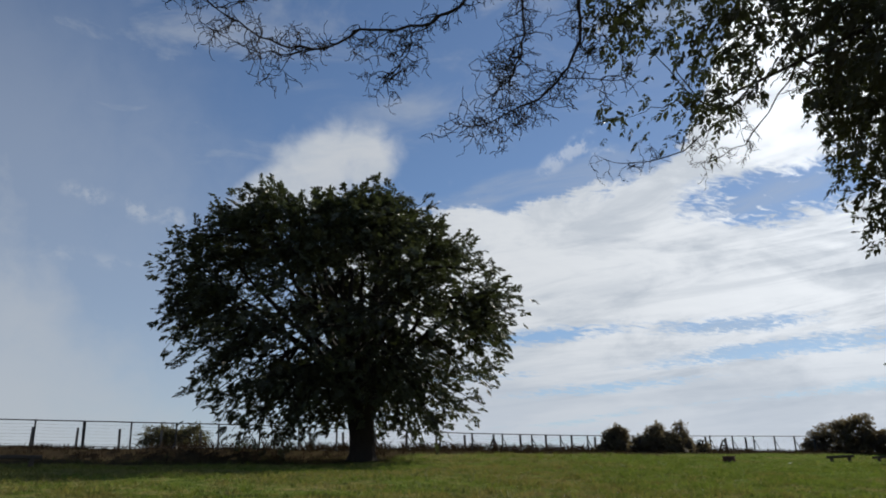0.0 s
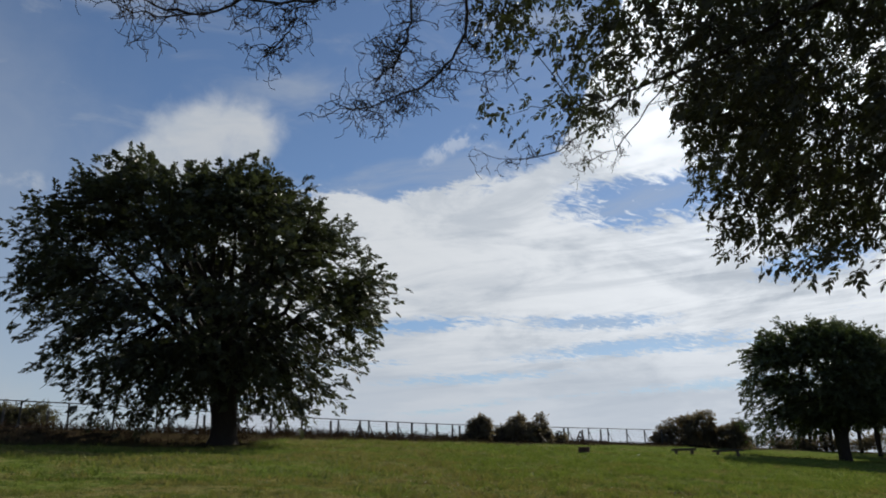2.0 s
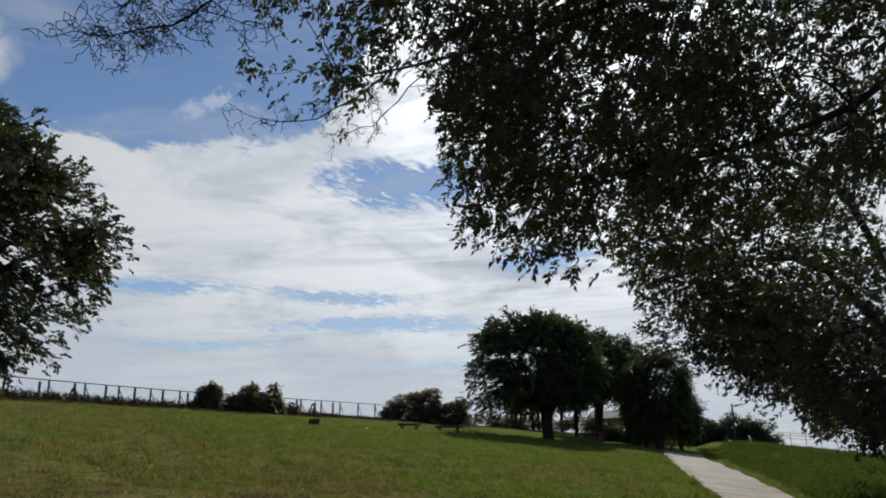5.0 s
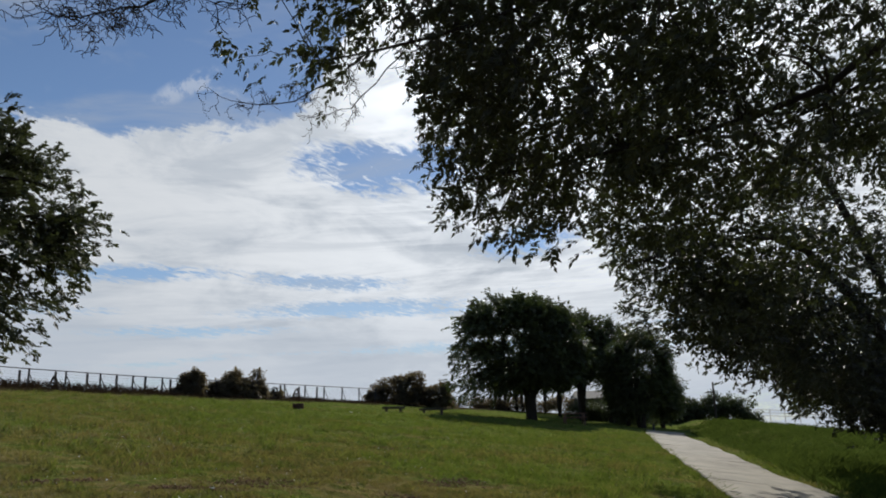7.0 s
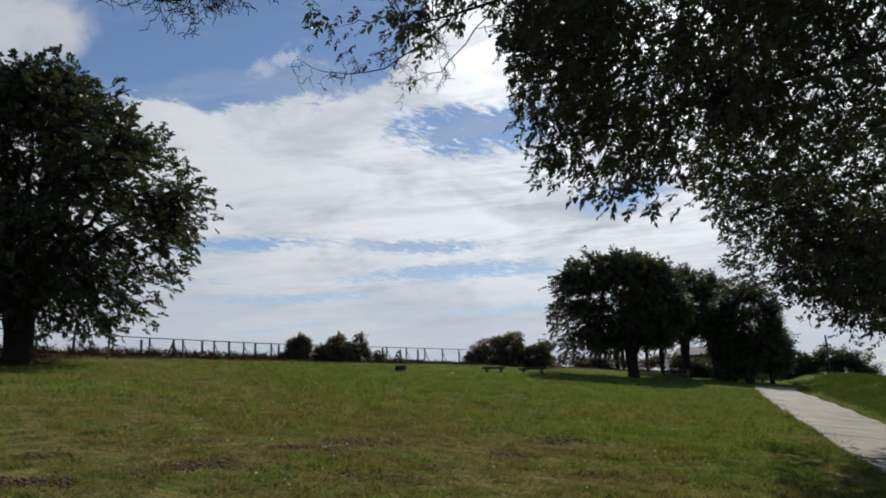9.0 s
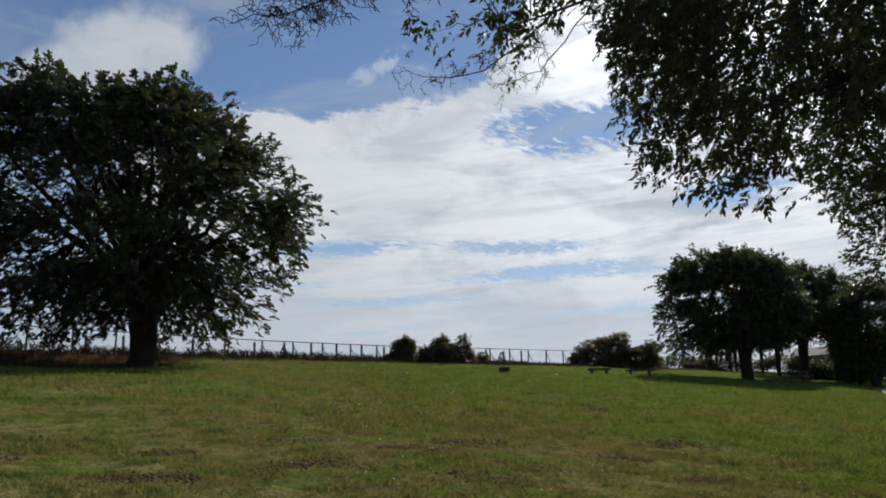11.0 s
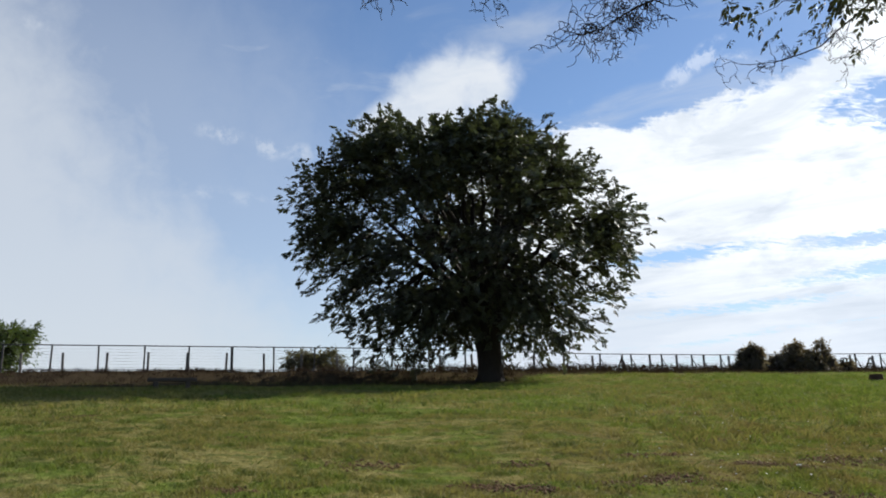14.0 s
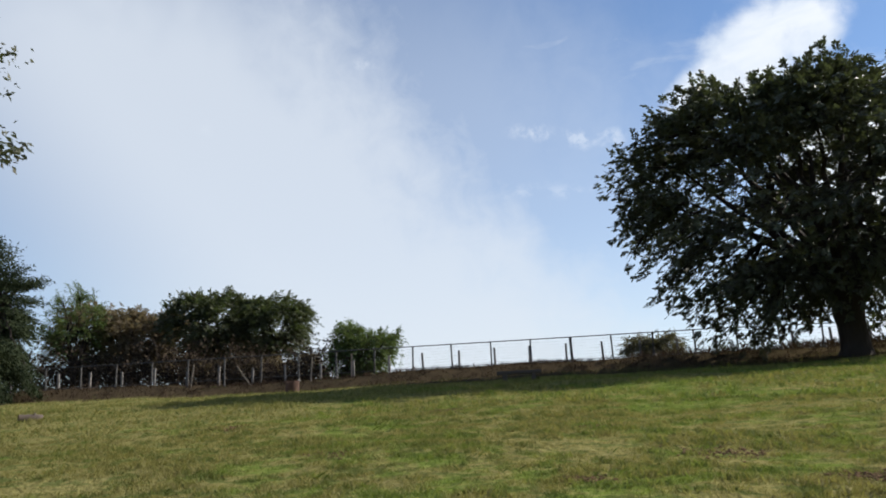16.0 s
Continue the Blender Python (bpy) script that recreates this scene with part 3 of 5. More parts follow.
def make_tree(name, label, base, lobes, clumps, per, leaf, mat, radius, fork, seed, spread=(0.3, 0.26, 0.1),
              droop=0.5, limbs=14, twigs=120, face=0.0, group="", shell=0.3, lean=0.0, category="tree", groups=90, lump=0.6, rise=-9.0, even=1.0):
    rng, rnd = np.random.default_rng(seed), random.Random(seed)
    tree = thing(name, label, category, Matrix.Translation(base) @ Matrix.Rotation(radians(-face), 4, "Z"), group)
    c = masses(lobes, groups, clumps, lump, rng, shell, even)
    c = c[c[:, 2] > 0.15]
    top = Vector((lean * 0.6, 0, fork))
    mid = np.array([top.x, top.y, fork])
    outs = c - mid
    outs[:, 2] *= 0.45
    # trunk with a flared foot
    t = Tubes()
    steps = 9
    pts, rr = [], []
    for i in range(steps + 1):
        q = i / steps
        pts.append((lean * 0.6 * q + 0.05 * radius * math.sin(5 * q), 0.06 * radius * math.cos(4 * q), -0.25 + q * (fork + 0.25)))
        rr.append(radius * (0.84 + 0.4 * (1 - q) ** 6 + 0.42 * q ** 2))
    t.add(pts, rr, 14)
    part("trunk", t.mesh("trunk", BARK), tree)
    # limbs reach for points far apart in the crown
    high = c[c[:, 2] > fork + rise]
    sub = high[rng.choice(len(high), min(400, len(high)), replace=False)]
    goals = [sub[0]]
    while len(goals) < limbs:
        d = np.min([np.linalg.norm(sub - g, axis=1) for g in goals], 0)
        goals.append(sub[int(np.argmax(d))])
    stems, nodes = [], []
    for g in goals:
        low = rnd.uniform(0.72, 1.0)
        start = Vector((lean * 0.6 * low, 0, fork * low))
        line = bow(start, Vector(g) * 0.93, rnd.uniform(0.2, 0.9), 8)
        line = [p + Vector((rnd.gauss(0, 0.1), rnd.gauss(0, 0.1), rnd.gauss(0, 0.08))) * min(i, 4) * 0.25 * min(1, radius * 2) for i, p in enumerate(line)]
        r0 = radius * rnd.uniform(0.26, 0.42)
        b = Tubes()
        b.add(line, [r0 * (1 - i / 8.6) ** 0.9 + 0.008 for i in range(9)], 7)
        nodes += [(p, r0 * (1 - i / 8.6) * 0.5, b) for i, p in enumerate(line) if i > 1]
        stems.append(b)
    spots = np.array([q[0] for q in nodes])
    for i in rng.choice(len(c), min(twigs, len(c)), replace=False):
        j = int(np.argmin(np.linalg.norm(spots - c[i], axis=1) + 0.3 * rng.random(len(spots))))
        p, r, b = nodes[j]
        r = max(min(r, 0.05), 0.012)
        b.add(bow(p, c[i], 0.12, 4), [r, r * 0.8, r * 0.6, r * 0.45, r * 0.25], 4)
    for b in stems:
        part("limb", b.mesh("limb", BARK), tree)
    crown = part("crown", leaf_mesh("crown", c, outs, per, spread, leaf, mat, rng, droop), tree)
    tagged(crown, kind="stuff")
    return tree


LONE_TREE = spot(-6.15, 36.0)


def dome_tree(tree, middle, reach, deep, fork, radius, limbs, ends, leaf, mat, seed, sprays=24, per=12, tuft=0.40, droop=0.4, open_below=0.9, shoots=70, lush=1.0):
    """A spreading tree: limbs fan out of a short trunk to branches that bear layered leaf sprays on the crown's skin.
    reach: the crown's radius by the angle round its middle (degrees, metres), seen along the tree's y; deep: its half depth."""
    rng, rnd = np.random.default_rng(seed), random.Random(seed)
    reach = sorted((a % 360, r) for a, r in reach)
    turn_, far = np.array([q[0] for q in reach]), np.array([q[1] for q in reach])

    def skin(d, rho):
        """The place at the share rho of the crown's radius in the direction d."""
        a = np.degrees(np.arctan2(d[:, 2], d[:, 0])) % 360
        flat = np.hypot(d[:, 0], d[:, 2])
        r = np.interp(a, turn_, far, period=360) * flat * rho
        return np.stack([middle[0] + r * np.cos(np.radians(a)), d[:, 1] * deep * rho, middle[1] + r * np.sin(np.radians(a))], 1)

    def globe(n):
        k = np.arange(n) + 0.5
        z, a = 1 - 2 * k / n, k * 2.399963
        d = np.stack([np.sqrt(1 - z * z) * np.cos(a), np.sqrt(1 - z * z) * np.sin(a), z], 1) + rng.normal(0, 0.09, (n, 3))
        return d / np.linalg.norm(d, axis=1, keepdims=True)
    # trunk with a flared foot and a swelling under the fork
    t = Tubes()
    t.add([(0.06 * radius * math.sin(0.7 * i), 0.06 * radius * math.cos(0.5 * i), -0.3 + (fork + 0.5) * i / 10) for i in range(11)],
          [radius * (0.86 + 0.55 * (1 - i / 10) ** 6 + 0.40 * (i / 10) ** 2) * (1 + 0.03 * math.sin(2.3 * i)) for i in range(11)], 16)
    part("trunk", t.mesh("trunk", BARK), tree)
    # limbs
    d = globe(int(limbs * 1.9))
    d = d[d[:, 2] > -0.25][:limbs]
    goals = skin(d, rng.uniform(0.58, 0.74, len(d)))
    stems, nodes = [], []
    for g in goals:
        start = Vector((rnd.gauss(0, 0.12), rnd.gauss(0, 0.12), fork * rnd.uniform(0.84, 1.05)))
        line = bow(start, g, rnd.uniform(0.5, 1.3), 9)
        line = [p + Vector((rnd.gauss(0, 0.12), rnd.gauss(0, 0.12), rnd.gauss(0, 0.1))) * min(i, 4) * 0.25 for i, p in enumerate(line)]
        r0 = radius * rnd.uniform(0.26, 0.40)
        b = Tubes()
        b.add(line, [r0 * (1 - i / 10) ** 0.9 + 0.02 for i in range(10)], 7)
        stems.append(b)
        nodes += [(p, b) for i, p in enumerate(line) if i > 2]
    spots = np.array([q[0] for q in nodes])
    # branches to the skin of the crown
    e, high = globe(ends), globe(ends)
    e = e[(e[:, 2] > -0.55) | (rng.random(len(e)) < open_below)]
    high = high[high[:, 2] > 0.38][::2]
    inner = e[(e[:, 2] > -0.5)][::3]
    tips = np.concatenate([skin(e, rng.uniform(0.88, 1.0, len(e))), skin(high, rng.uniform(0.78, 0.97, len(high))), skin(inner, rng.uniform(0.5, 0.8, len(inner)))])
    at, axes, owner = [], [], []
    for q in tips:
        j = int(np.argmin(np.linalg.norm((spots - q) * np.array([1, 1, 1.5]), axis=1) + 0.5 * rng.random(len(spots))))
        p, b = nodes[j]
        owner.append(b)
        line = bow(p, q, rnd.uniform(0.1, 0.5), 6)
        b.add(line, [lush * 0.045 * (1 - i / 6.6) + 0.006 for i in range(7)], 4)
        pts = np.array(line)
        s = rng.uniform(0.22, 1.0, sprays) * 6
        i = np.minimum(s.astype(int), 5)
        w = (s - i)[:, None]
        along = pts[i + 1] - pts[i]
        along /= np.linalg.norm(along, axis=1, keepdims=True) + 1e-9
        cross = np.stack([along[:, 1], -along[:, 0], np.zeros(sprays)], 1)
        off = rng.normal(0, 0.58 * lush, sprays)
        at.append(pts[i] * (1 - w) + pts[i + 1] * w + cross * off[:, None] + np.array([0, 0, 1.0]) * (rng.normal(0, 0.20 * lush, sprays) - 0.15 * np.abs(off))[:, None])
        out = q - np.array([0, 0, fork + 1.5])
        out[2] *= 0.35
        out /= np.linalg.norm(out) + 1e-9
        axes.append(along * 0.3 + out * 0.7 + cross * np.sign(off)[:, None] * 0.45 + rng.normal(0, 0.45, (sprays, 3)) + np.array([0, 0, -0.20]))
    # upright shoots stand out of the top
    d = globe(shoots * 3)
    d = d[d[:, 2] > 0.25][:shoots]
    for h in d:
        j = int(np.argmin(np.linalg.norm(tips - skin(h[None], 1.0), axis=1)))
        q, b = Vector(tips[j]), owner[j]
        way = Vector((h[0] * 0.7, h[1] * 0.7, rnd.uniform(0.5, 1.1))).normalized()
        long = rnd.uniform(0.2, 0.6) * lush
        b.add([q, q + way * long * 0.6, q + way * long + Vector((0, 0, -0.06))], [0.012, 0.010, 0.006], 4)
        for k in range(2):
            at.append((np.array(q) + np.array(way) * long * rnd.uniform(0.3, 1.0))[None])
            axes.append((np.array(way) + rng.normal(0, 0.5, 3))[None])
    for b in stems:
        part("limb", b.mesh("limb", BARK), tree)
    crown = part("crown", spray_mesh("crown", np.concatenate(at), np.concatenate(axes), per, tuft, leaf, mat, rng, droop), tree)
    tagged(crown, kind="stuff")
    return tree


dome_tree(thing("lone_tree", "broad spreading leafy tree with a short thick dark trunk", "tree", Matrix.Translation(LONE_TREE) @ pose(0, 0, 0, 0, 0, 6.0)),
          (-1.0, 6.6), ((187, 8.7), (172, 8.8), (158, 8.9), (148, 8.2), (136, 7.7), (124, 7.4), (114, 6.0), (98, 5.5), (82, 5.6), (71, 6.2), (58, 6.3), (40, 6.4), (21, 7.6), (5, 8.5), (354, 8.4), (343, 8.0), (336, 8.6),
           (329, 8.1), (317, 8.0), (304, 7.4), (294, 6.2), (276, 4.7), (259, 5.6), (245, 6.8), (233, 7.4), (221, 7.8), (209, 8.0), (200, 7.7)),
          7.6, 2.7, 0.58, 24, 500, (0.19, 0.58), LEAF_TREE, 11, sprays=20, tuft=0.36, droop=0.2, shoots=44)

PICNIC_TREE = spot(35.6, 58.0)
dome_tree(thing("park_tree", "dense dark round-crowned tree shading picnic tables", "tree", Matrix.Translation(PICNIC_TREE) @ pose(0, 0, 0, 0, 0, -35.6)),
          (0.0, 5.0), ((196, 6.7), (173, 5.7), (152, 5.8), (132, 5.3), (104, 4.3), (76, 3.9), (44, 4.2), (10, 4.3), (330, 4.4), (314, 3.8), (270, 2.6), (250, 3.2), (230, 4.9), (213, 6.7)),
          4.6, 1.9, 0.40, 14, 430, (0.21, 0.60), LEAF_DARK, 21, sprays=17, per=9, tuft=0.42, open_below=0.8, shoots=24, lush=0.7)


def wood_tree(label, az, d, half, high, low, mat, seed, trunk=0.2, lush=0.6, ends=150, leaf=(0.18, 0.55), shoots=20, name="wood_tree", group="edge of the wood", category="tree", least=1.0, sprays=14, per=7, tuft=0.36, rough=0.1):
    """A tree far off, half as wide as given, its crown from low to high degrees above eye level."""
    foot = spot(az, d, -0.2)
    top, bottom = sight(az, high, d).z - foot.z, sight(az, low, d).z - foot.z
    mid = bottom + 0.42 * (top - bottom)
    up, down = top - mid, mid - bottom
    rim = []
    for k in range(12):
        a = radians(30 * k)
        r = 1 / math.sqrt((math.cos(a) / half) ** 2 + (math.sin(a) / (up if a < math.pi else down)) ** 2)
        rim.append((30 * k, r * (0.92 + rough * math.sin(seed + 2.1 * k))))
    tree = thing(name, label, category, Matrix.Translation(foot) @ pose(0, 0, 0, 0, 0, -az), group)
    return dome_tree(tree, (0.0, mid), rim, half * 0.8, max(bottom - 0.3, least), trunk, 9, ends, leaf, mat, seed, sprays=sprays, per=per, tuft=tuft, droop=0.25, open_below=0.5, shoots=shoots, lush=lush)


wood_tree("dark rounded tree standing close behind another", 39.2, 68.0, 3.2, 9.3, 3.5, LEAF_DARK, 34, 0.3, 0.7, 280, name="background_tree", group="row behind")
wood_tree("dark rounded tree standing close behind another", 41.2, 70.0, 2.5, 8.7, 3.0, LEAF_DARK, 40, 0.3, 0.7, 200, name="background_tree", group="row behind")
wood_tree("dark slim-trunked tree in the row behind", 37.6, 76.0, 2.6, 7.0, 3.2, LEAF_DARK, 33, 0.2, name="background_tree", group="row behind")
for az, seed in ((33.35, 35), (33.75, 36), (34.55, 37), (34.95, 38), (36.6, 39)):
    wood_tree("dark slim-trunked tree in the row behind", az, 84.0, 1.6, 6.0, 3.6, LEAF_DARK, seed, 0.16, 0.6, 50, shoots=6, name="background_tree", group="row behind")
wood_tree("dark bushy tree overhanging the end of the footpath", 43.2, 63.0, 3.1, 8.2, 1.2, LEAF_DARK, 41, 0.34, 0.7, 320, name="pathside_tree", group="")
wood_tree("dark bushy tree overhanging the end of the footpath", 42.3, 65.0, 1.6, 4.6, 0.9, LEAF_DARK, 43, 0.2, 0.7, 150, name="pathside_tree", group="")
wood_tree("dark bushy tree overhanging the end of the footpath", 44.6, 66.0, 1.7, 4.8, 1.0, LEAF_DARK, 42, 0.2, 0.7, 140, name="pathside_tree", group="")


def shrub(name, label, base, lobes, clumps, per, leaf, mat, seed, face, spread=(0.3, 0.28, 0.14), group="", groups=110):
    return make_tree(name, label, base, lobes, clumps, per, leaf, mat, 0.09, 0.5, seed, spread, 0.15, 7, 40, face, group, 0.1, category="shrub", groups=groups, lump=0.34)


def bush(label, az, d, half, high, low, mat, seed, ends=110, leaf=(0.12, 0.58), shoots=8, lush=0.26):
    wood_tree(label, az, d, half, high, low, mat, seed, 0.06, lush, ends, leaf, shoots, "shrub", "", "shrub", 0.35, 12, 7, 0.26, 0.3)


bush("dark upright ivy-like shrub against the fence", 11.85, 50.5, 0.6, 5.95, 2.2, LEAF_WARM, 61, 120, shoots=0)
bush("small rounded brownish shrub at the fence foot", 10.95, 50.2, 0.42, 4.0, 2.4, LEAF_WARM, 57, 50)
bush("wide brownish shrub growing through the fence", 14.5, 52.5, 2.0, 4.95, 2.2, LEAF_WARM, 52, 200, shoots=16)
bush("brownish shrub growing through the fence", 16.1, 53.0, 0.7, 5.1, 2.3, LEAF_WARM, 58, 80)
bush("low ragged weedy shrub at the fence foot", 17.4, 54.5, 0.8, 3.7, 2.3, LEAF_WARM, 53, 40, shoots=16)
bush("large rounded dark shrub at the end of the fence", 26.6, 66.0, 2.4, 5.05, 2.0, LEAF_WARM, 54, 240, (0.13, 0.58), 8, 0.4)
bush("rounded dark shrub at the end of the fence", 24.5, 65.0, 0.8, 4.3, 2.2, LEAF_WARM, 59, 60, (0.13, 0.58))
bush("rounded dark shrub at the end of the fence", 28.9, 66.0, 1.7, 4.3, 2.0, LEAF_WARM, 60, 130, (0.13, 0.58), 8, 0.4)
bush("wide olive-brown shrub behind the wire fence", -18.9, 44.5, 2.5, 5.7, 2.7, LEAF_OLIVE, 55, 190, (0.11, 0.5), shoots=30, lush=0.34)
bush("bright green bushy shrub with upright shoots", -39.7, 46.5, 2.35, 7.5, 3.4, LEAF_PALE, 56, 190, (0.17, 0.36), 130, 0.8)
bush("low brownish bush at the edge of the wood", -43.7, 51.0, 1.7, 5.7, 3.0, LEAF_WARM, 72, 110)
bush("low brownish bush at the edge of the wood", -46.8, 51.0, 2.1, 5.5, 3.0, LEAF_WARM, 73, 120)
bush("low brownish bush at the edge of the wood", -50.6, 52.0, 2.3, 5.6, 3.0, LEAF_WARM, 74, 120)

# the wood beyond the fence
wood_tree("flat-topped dark tree behind the wire fence", -50.4, 54.0, 4.0, 10.3, 5.6, LEAF_DARK, 61, ends=220)
wood_tree("flat-topped dark tree behind the wire fence", -46.2, 54.0, 3.7, 10.0, 5.2, LEAF_DARK, 67, ends=220)
wood_tree("bushy brownish-green tree at the edge of a wood", -55.4, 58.0, 3.4, 9.4, 3.6, LEAF_WARM, 62, ends=190)
wood_tree("bushy brownish-green tree at the edge of a wood", -58.0, 60.0, 3.6, 9.6, 3.6, LEAF_WARM, 63, ends=190)
wood_tree("bushy brownish-green tree at the edge of a wood", -52.8, 61.0, 3.4, 9.0, 3.8, LEAF_WARM, 65, ends=190)
wood_tree("bushy brownish-green tree at the edge of a wood", -48.6, 62.0, 3.2, 7.6, 3.6, LEAF_WARM, 69, ends=160)
wood_tree("bushy brownish-green tree at the edge of a wood", -66.6, 58.0, 3.6, 11.5, 4.0, LEAF_DARK, 66)
wood_tree("pale green feathery-topped tree at the edge of a wood", -59.0, 57.0, 2.2, 10.6, 5.0, LEAF_PALE, 64, 0.15, 0.5, 100, (0.13, 0.42), 40)
make_tree("wood_tree", "tall dark conifer-like tree with flat layered boughs", spot(-63.5, 45.0, -0.2),
          [(0.3, 0, 1.3, 1.9, 2.2, 0.9), (0.3, 0, 2.8, 1.8, 2.0, 0.55), (0.2, 0, 3.9, 1.7, 1.8, 0.45), (0.4, 0, 4.8, 1.35, 1.5, 0.3), (0.3, 0, 5.5, 1.3, 1.4, 0.25),
           (0.5, 0, 6.25, 1.35, 1.3, 0.25), (0.0, 0, 7.0, 0.9, 1.0, 0.3), (-0.2, 0, 7.8, 0.6, 0.7, 0.3)],
          900, 36, (0.17, 0.35), LEAF_PINE, 0.26, 5.8, 68, (0.34, 0.28, 0.05), 0.25, 14, 80, -63.6, shell=0.1, groups=160, lump=0.2, even=0.4)
rng = np.random.default_rng(77)
v, u = rng.uniform(-47, -10, 1100), rng.normal(46.5, 1.2, 1100)
x, y = UP_X * u + UP_Y * v, UP_Y * u - UP_X * v
c = np.stack([x, y, hill(x, y) + rng.uniform(0.1, 1.0, 1100) ** 1.2 * (2.5 + 0.8 * np.sin(v * 0.9) * np.sin(v * 0.37 + 1))], 1)
tagged(new("undergrowth", leaf_mesh("undergrowth", c, rng.normal(0, 1, (1100, 3)), 36, (0.5, 0.45, 0.3), (0.21, 0.5), UNDER, rng, 0.2)),
       "reddish-brown tangled undergrowth below the wood behind the fence", "undergrowth", kind="stuff")
make_tree("tall_tree", "tall leafy tree with high drooping branches", spot(-78.2, 17.0),
          [(0, 0, 8.0, 3.4, 3.4, 2.8), (2.6, 0, 7.4, 1.9, 2.0, 1.7), (-1, 0, 10, 2.6, 2.6, 2.0)], 800, 34, (0.16, 0.5), LEAF_TREE, 0.32, 4.6, 71, (0.3, 0.28, 0.12), 0.5, 10, 80, -79.5, shell=0.1)

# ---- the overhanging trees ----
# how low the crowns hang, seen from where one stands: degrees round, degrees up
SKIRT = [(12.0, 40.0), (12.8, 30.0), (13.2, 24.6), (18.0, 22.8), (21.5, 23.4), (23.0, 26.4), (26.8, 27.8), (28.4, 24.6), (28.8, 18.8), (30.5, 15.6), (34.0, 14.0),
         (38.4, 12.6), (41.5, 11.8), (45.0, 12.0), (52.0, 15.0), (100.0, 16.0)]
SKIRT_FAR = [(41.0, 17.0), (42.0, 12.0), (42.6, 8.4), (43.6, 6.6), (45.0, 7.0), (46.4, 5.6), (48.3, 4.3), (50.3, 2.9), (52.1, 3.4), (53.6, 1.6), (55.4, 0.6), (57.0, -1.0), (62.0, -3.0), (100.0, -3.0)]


def spread_crown(tree, base, fork, lobes, skirt, limbs, counts, leaf, nearest, first, trunk_r, seed, rich=True, even=1.0, airy=((0, 0.2), (90, 0.2)), thick=0.0):
    """A trunk, boughs and hanging leafage; returns the leaf masses' middles."""
    rng = np.random.default_rng(seed)
    t = Tubes()
    t.add([Vector(base).lerp(fork, i / 8 - 0.06) + Vector((0.04 * math.sin(2.0 * i), 0.03 * math.cos(i), 0)) for i in range(9)],
          [trunk_r * (1 + 0.5 * (1 - i / 8) ** 5) for i in range(9)], 14)
    part("trunk", t.mesh("trunk", BARK), tree)
    skirt = np.array(skirt)

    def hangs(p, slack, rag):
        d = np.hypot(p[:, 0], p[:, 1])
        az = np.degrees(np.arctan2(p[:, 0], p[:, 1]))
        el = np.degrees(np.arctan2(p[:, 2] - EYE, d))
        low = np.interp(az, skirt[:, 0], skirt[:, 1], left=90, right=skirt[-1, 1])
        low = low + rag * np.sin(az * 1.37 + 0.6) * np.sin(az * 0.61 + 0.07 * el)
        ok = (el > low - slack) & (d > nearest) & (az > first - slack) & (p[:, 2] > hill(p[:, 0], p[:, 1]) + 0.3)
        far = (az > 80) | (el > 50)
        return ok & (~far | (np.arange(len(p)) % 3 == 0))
    g = fill_lobes(lobes, counts[0], rng, 0.02, even)

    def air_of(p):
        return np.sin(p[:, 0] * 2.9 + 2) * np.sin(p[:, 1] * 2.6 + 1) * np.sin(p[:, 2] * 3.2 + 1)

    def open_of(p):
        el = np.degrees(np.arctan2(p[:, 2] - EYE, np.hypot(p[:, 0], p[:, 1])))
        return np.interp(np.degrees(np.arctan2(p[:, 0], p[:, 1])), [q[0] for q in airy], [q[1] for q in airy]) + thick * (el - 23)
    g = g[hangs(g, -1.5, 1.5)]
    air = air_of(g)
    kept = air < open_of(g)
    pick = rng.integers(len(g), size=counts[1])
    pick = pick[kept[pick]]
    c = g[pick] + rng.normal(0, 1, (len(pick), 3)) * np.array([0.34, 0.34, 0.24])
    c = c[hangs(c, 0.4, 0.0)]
    g = g[kept]
    outs = c - np.array([fork.x, fork.y, fork.z + 1.0])
    outs[:, 2] *= 0.3
    nodes, stems = [], []
    for pts, r0, r1 in limbs:
        b = Tubes()
        stems.append(b)
        pts = [Vector(p) for p in pts]
        fine = []
        for i in range(len(pts) - 1):
            for k in range(3):
                w = k / 3
                p0, p3 = pts[max(i - 1, 0)], pts[min(i + 2, len(pts) - 1)]
                p1, p2 = pts[i], pts[i + 1]
                fine.append(0.5 * ((2 * p1) + (p2 - p0) * w + (2 * p0 - 5 * p1 + 4 * p2 - p3) * w * w + (3 * p1 - p0 - 3 * p2 + p3) * w ** 3))
        fine.append(pts[-1])
        n = len(fine) - 1
        b.add(fine, [r0 + (r1 - r0) * i / n for i in range(n + 1)], 8)
        nodes.extend((p, r0 + (r1 - r0) * i / n, b) for i, p in enumerate(fine) if i > 2)
    spots = np.array([q[0] for q in nodes])
    for i in rng.choice(len(g), min(500, len(g)), replace=False):
        dist = np.linalg.norm(spots - g[i], axis=1)
        j = int(np.argmin(dist + 0.3 * rng.random(len(dist))))
        if dist[j] > 1.9:
            continue
        p, r, b = nodes[j]
        r = max(min(r * 0.5, 0.028), 0.010)
        line = bow(p, g[i], 0.25, 6)
        line = [q + Vector(rng.normal(0, 0.05, 3)) if 0 < k < 6 else q for k, q in enumerate(line)]
        b.add(line, [r * (1 - 0.12 * k) for k in range(7)], 4)
    for b in stems:
        part("bough", b.mesh("bough", BARK), tree)
